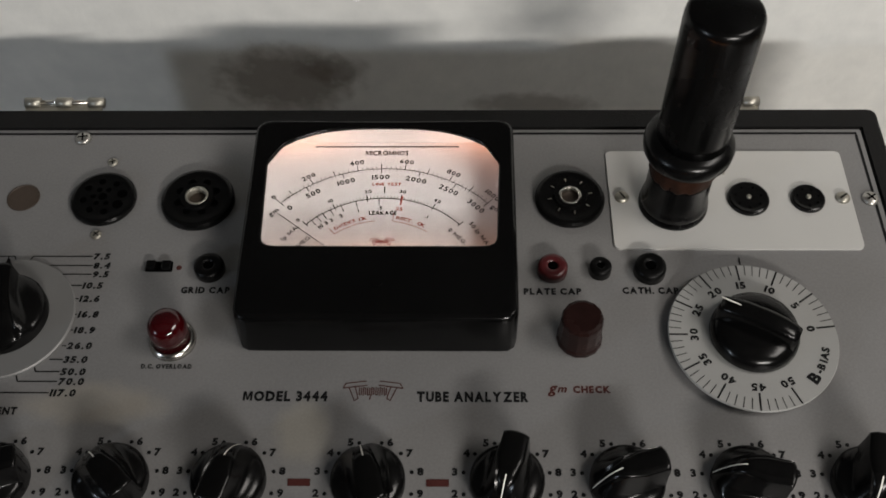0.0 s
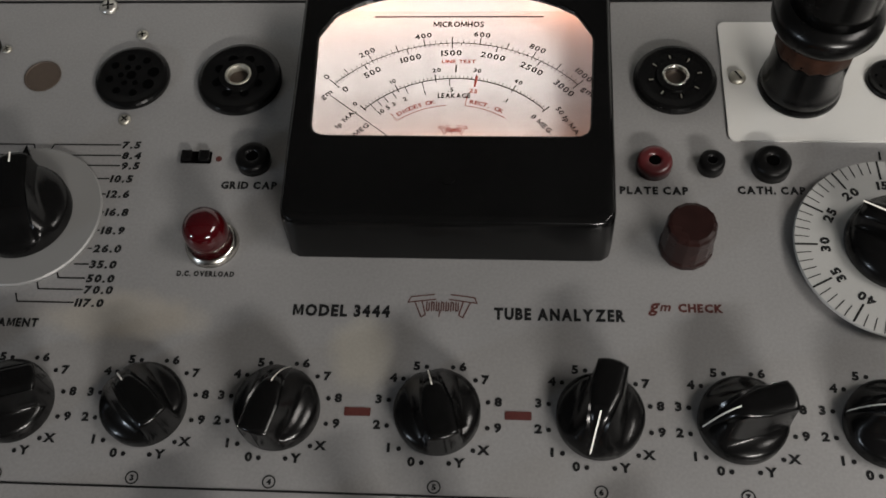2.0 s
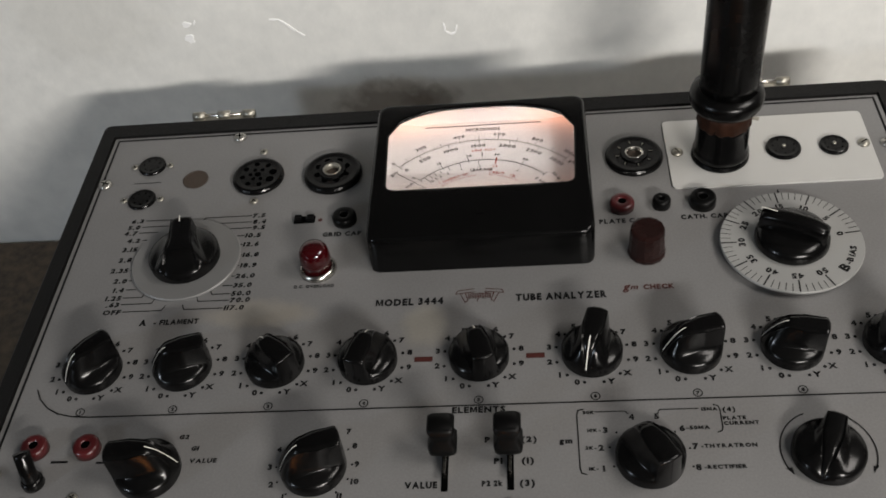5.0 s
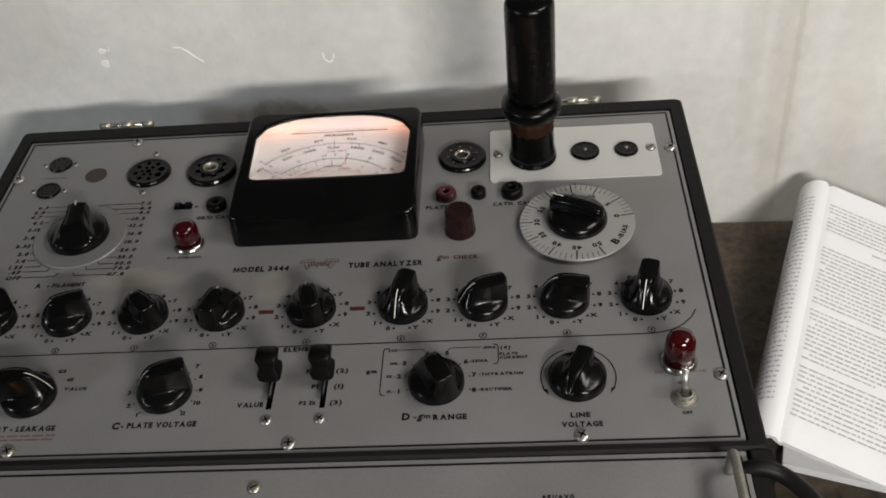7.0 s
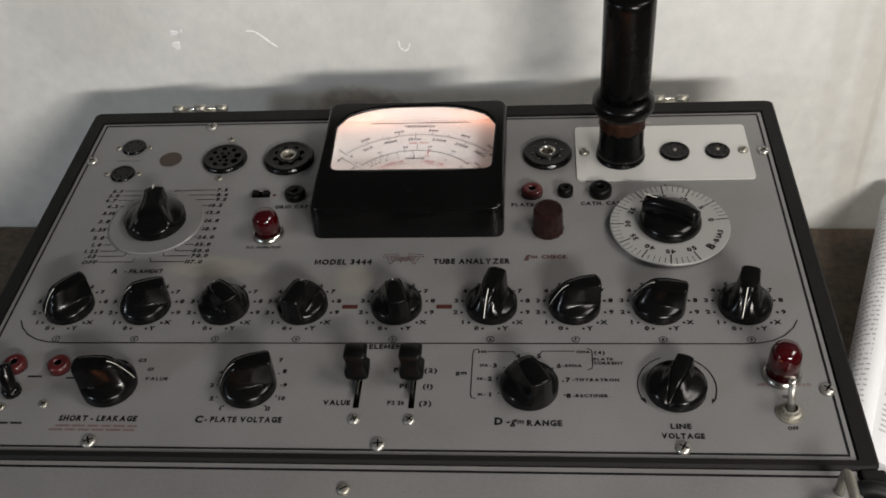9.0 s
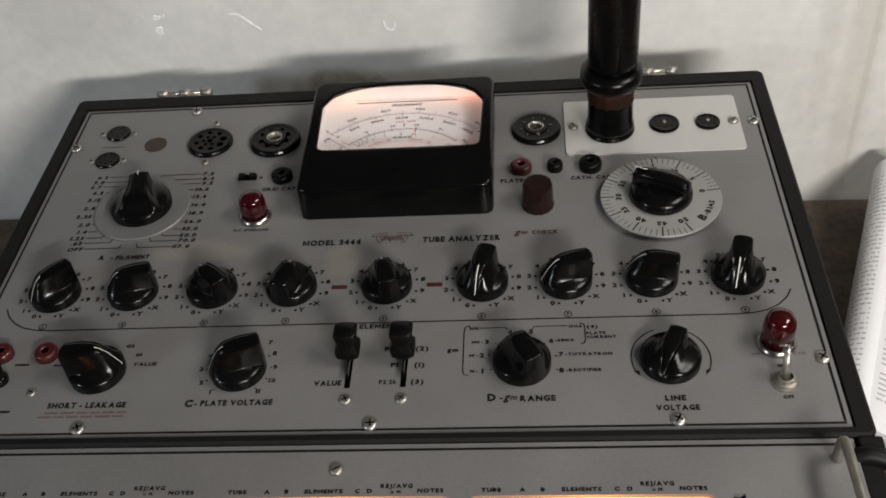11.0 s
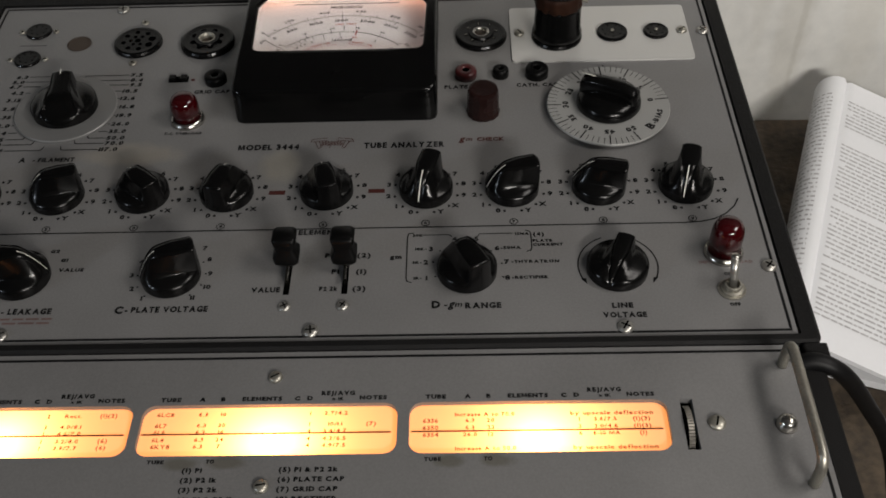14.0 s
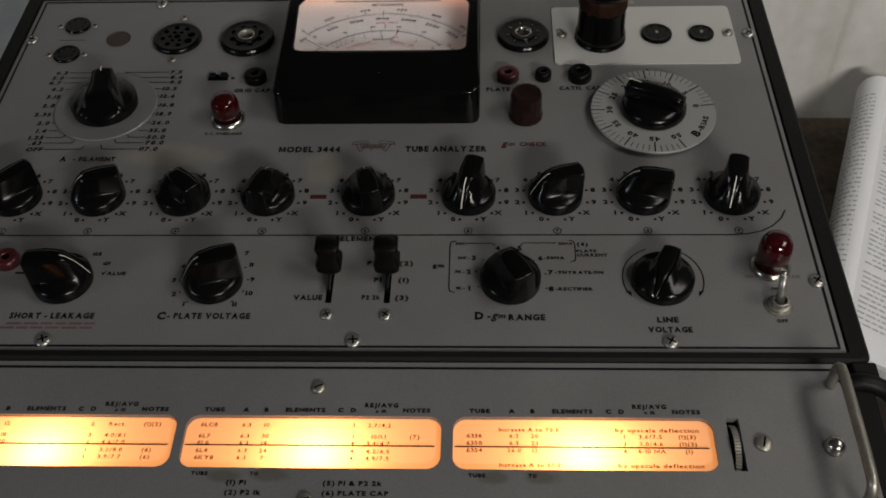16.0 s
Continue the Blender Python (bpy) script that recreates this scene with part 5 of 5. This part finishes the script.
grip = smooth_path([(0.2376, -0.0250, LZ), (0.2376, -0.0250, 0.0110), (0.2376, -0.0265, 0.0165), (0.2376, -0.0325, 0.0190), (0.2376, -0.0600, 0.0195), (0.2376, -0.0845, 0.0190), (0.2376, -0.0903, 0.0165), (0.2376, -0.0918, 0.0110), (0.2376, -0.0918, LZ)], 5)
part("handle", sweep(grip, 0.0026, 12), DULL_METAL, lower, "bright nickel lifting handle", smooth=True)
cord = smooth_path([(0.2440, -0.0225, -0.0050), (0.2539, -0.0232, -0.0005), (0.2655, -0.0255, -0.0045), (0.2778, -0.0234, -0.0200), (0.2930, -0.0199, -0.0450), (0.3130, -0.0148, -0.0800), (0.3286, -0.0110, -0.1150), (0.3390, -0.0150, -0.1500), (0.3450, -0.0400, -0.1850), (0.3500, -0.0800, -0.2010), (0.3580, -0.1500, -0.2020), (0.3950, -0.2700, -0.2020), (0.4600, -0.3400, -0.2020)], 8)
part("power_cord", sweep(cord, 0.0047, 12), RUBBER, tester, "thick black rubber power cord", smooth=True)

# ---- the tube under test ----
tube = thing("vacuum_tube", (0.1452, 0.2528, 0.0042), "tall black metal-shielded vacuum tube plugged into the tester", "vacuum tube")
TX, TY = 0.1452, 0.2528
part("base", lathe([(0.0166, 0.0043), (0.0168, 0.0060), (0.0163, 0.0080), (0.0156, 0.0100), (0.0154, 0.0260), (0.0154, 0.0300)], 48, TX, TY), BAKELITE, tube, "glossy black tube base", smooth=True)
part("cement_ring", lathe([(0.0152, 0.0270), (0.0158, 0.0285), (0.0155, 0.0320), (0.0159, 0.0350), (0.0152, 0.0395)], 48, TX, TY, wave=lambda i: 1 + 0.02 * math.sin(i * 1.7) + 0.012 * math.sin(i * 4.1)), RUST, tube, "rough reddish-brown cement ring", smooth=True)
for a in (345,):
    c, s = math.cos(radians(a)), math.sin(radians(a))
    part("lug", sweep([(TX + 0.0145 * c, TY + 0.0145 * s, 0.0320), (TX + 0.0195 * c, TY + 0.0195 * s, 0.0315)], 0.0011, 8), DULL_METAL, tube)
part("flange", lathe([(0.0150, 0.0395), (0.0196, 0.0412), (0.0210, 0.0440), (0.0212, 0.0480), (0.0204, 0.0508), (0.0180, 0.0522), (0.0160, 0.0535)], 48, TX, TY), TUBE_BLACK, tube, smooth=True)
part("can", lathe([(0.0166, 0.0520), (0.0166, 0.0600), (0.0167, 0.1225), (0.0164, 0.1255), (0.0156, 0.1276), (0.0142, 0.1286), (0.0, 0.1290)], 48, TX + 0.0006, TY), TUBE_BLACK, tube, "black enamelled metal can", smooth=True)

# ---- the manual beside the tester ----
manual = thing("manual", (0.40, 0.20, TOP), "white printed manual with a rolled edge lying on the bench", "manual")
P0, ALONG, ACROSS, LONG = Vector((0.4042, 0.3715, 0.0)), Vector((-0.3453, -0.9385, 0.0)), Vector((0.9511, -0.3090, 0.0)), 0.2935


def page_profile(n=40):
    """Height of the sheet over the bench across its width: up round the roll, then down to the right."""
    out = []
    for i in range(11):
        a = math.pi * (1.28 - 1.06 * i / 12)
        out.append((-0.004 + 0.016 * math.cos(a), 0.057 + 0.018 * math.sin(a)))
    ux, uz = out[-1][0] + 0.0060, out[-1][1] - 0.0035
    out += [(ux - 0.0034, uz - 0.0012), (ux, uz)]
    for i in range(1, n + 1):
        s = i / n
        out.append((ux + 0.200 * s, uz * (1 - s) ** 1.35 + 0.008 + 0.0055 * math.sin(s * math.pi) - 0.008 * (1 - s)))
    return [(-0.0110, 0.0105), (-0.0165, 0.0230)] + out


PROFILE = page_profile()


def sheet_point(u_index, v, lift=0.0):
    k = min(int(u_index), len(PROFILE) - 2)
    f = u_index - k
    u = PROFILE[k][0] * (1 - f) + PROFILE[k + 1][0] * f
    z = PROFILE[k][1] * (1 - f) + PROFILE[k + 1][1] * f
    d = Vector((PROFILE[k + 1][0] - PROFILE[k][0], PROFILE[k + 1][1] - PROFILE[k][1])).normalized()
    nu, nz = -d.y, d.x
    p = P0 + ACROSS * (u + nu * lift) + ALONG * v
    return Vector((p.x, p.y, TOP + z + nz * lift))


def sheet(lift, thick, grow=0.0):
    bm = bmesh.new()
    rows = []
    for j in range(7):
        v = -grow + (LONG + 2 * grow) * j / 6
        top = [bm.verts.new(sheet_point(i, v, lift)) for i in range(len(PROFILE))]
        bot = [bm.verts.new(sheet_point(i, v, lift - thick)) for i in range(len(PROFILE))]
        rows.append(top + bot[::-1])
    m = len(rows[0])
    for a, b in zip(rows, rows[1:]):
        for i in range(m):
            bm.faces.new((a[i], a[(i + 1) % m], b[(i + 1) % m], b[i]))
    bm.faces.new(rows[0])
    bm.faces.new(rows[-1][::-1])
    return bm


pages = part("page_block", sheet(0.0, 0.0036), PAPER, manual, "thick fold of white pages", smooth=True)
pages.data.set_sharp_from_angle(angle=radians(50))
bm = bmesh.new()
a, b = P0 + ALONG * 0.015 + ACROSS * -0.013, P0 + ALONG * 0.2630 + ACROSS * 0.010
c, d = P0 + ALONG * 0.2647 + ACROSS * 0.185, P0 + ALONG * 0.015 + ACROSS * 0.185
add_prism(bm, [(q.x, q.y) for q in (a, b, c, d)], TOP + 0.0005, TOP + 0.0075)
part("under_page", bm, PAPER, manual, "lower pages showing below")
start = 14.0
bm = bmesh.new()
rng = random.Random(7)
for column in (0, 1):
    first = start + 20.2 * column
    for li in range(52):
        v = 0.0260 + 0.0047 * li
        if li in (8, 10, 11, 27, 40):
            continue
        u = first + rng.uniform(0, 0.15) + (1.0 if li % 7 == 3 else 0)
        end = first + 18.6 - (rng.uniform(4, 11) if li % 8 == 7 else rng.uniform(0, 0.5))
        if li == 9:
            u, end = first + 8, first + 18.5
        while u < end:
            w = min(rng.uniform(0.35, 1.5), end - u)
            quad = [sheet_point(q, vv, 0.0003) for q, vv in ((u, v), (u, v + 0.0016), (u + w, v + 0.0016), (u + w, v))]
            bm.faces.new([bm.verts.new(q) for q in quad])
            u += w + 0.22
for li in range(46):
    v, u = 0.024 + 0.0052 * li, 3.6
    while u < 10.4:
        w = min(rng.uniform(0.5, 1.6), 10.4 - u)
        bm.faces.new([bm.verts.new(sheet_point(q, vv, 0.0003)) for q, vv in ((u, v), (u, v + 0.0016), (u + w, v + 0.0016), (u + w, v))])
        u += w + 0.3
part("page_print", bm, GREY_PRINT, manual)
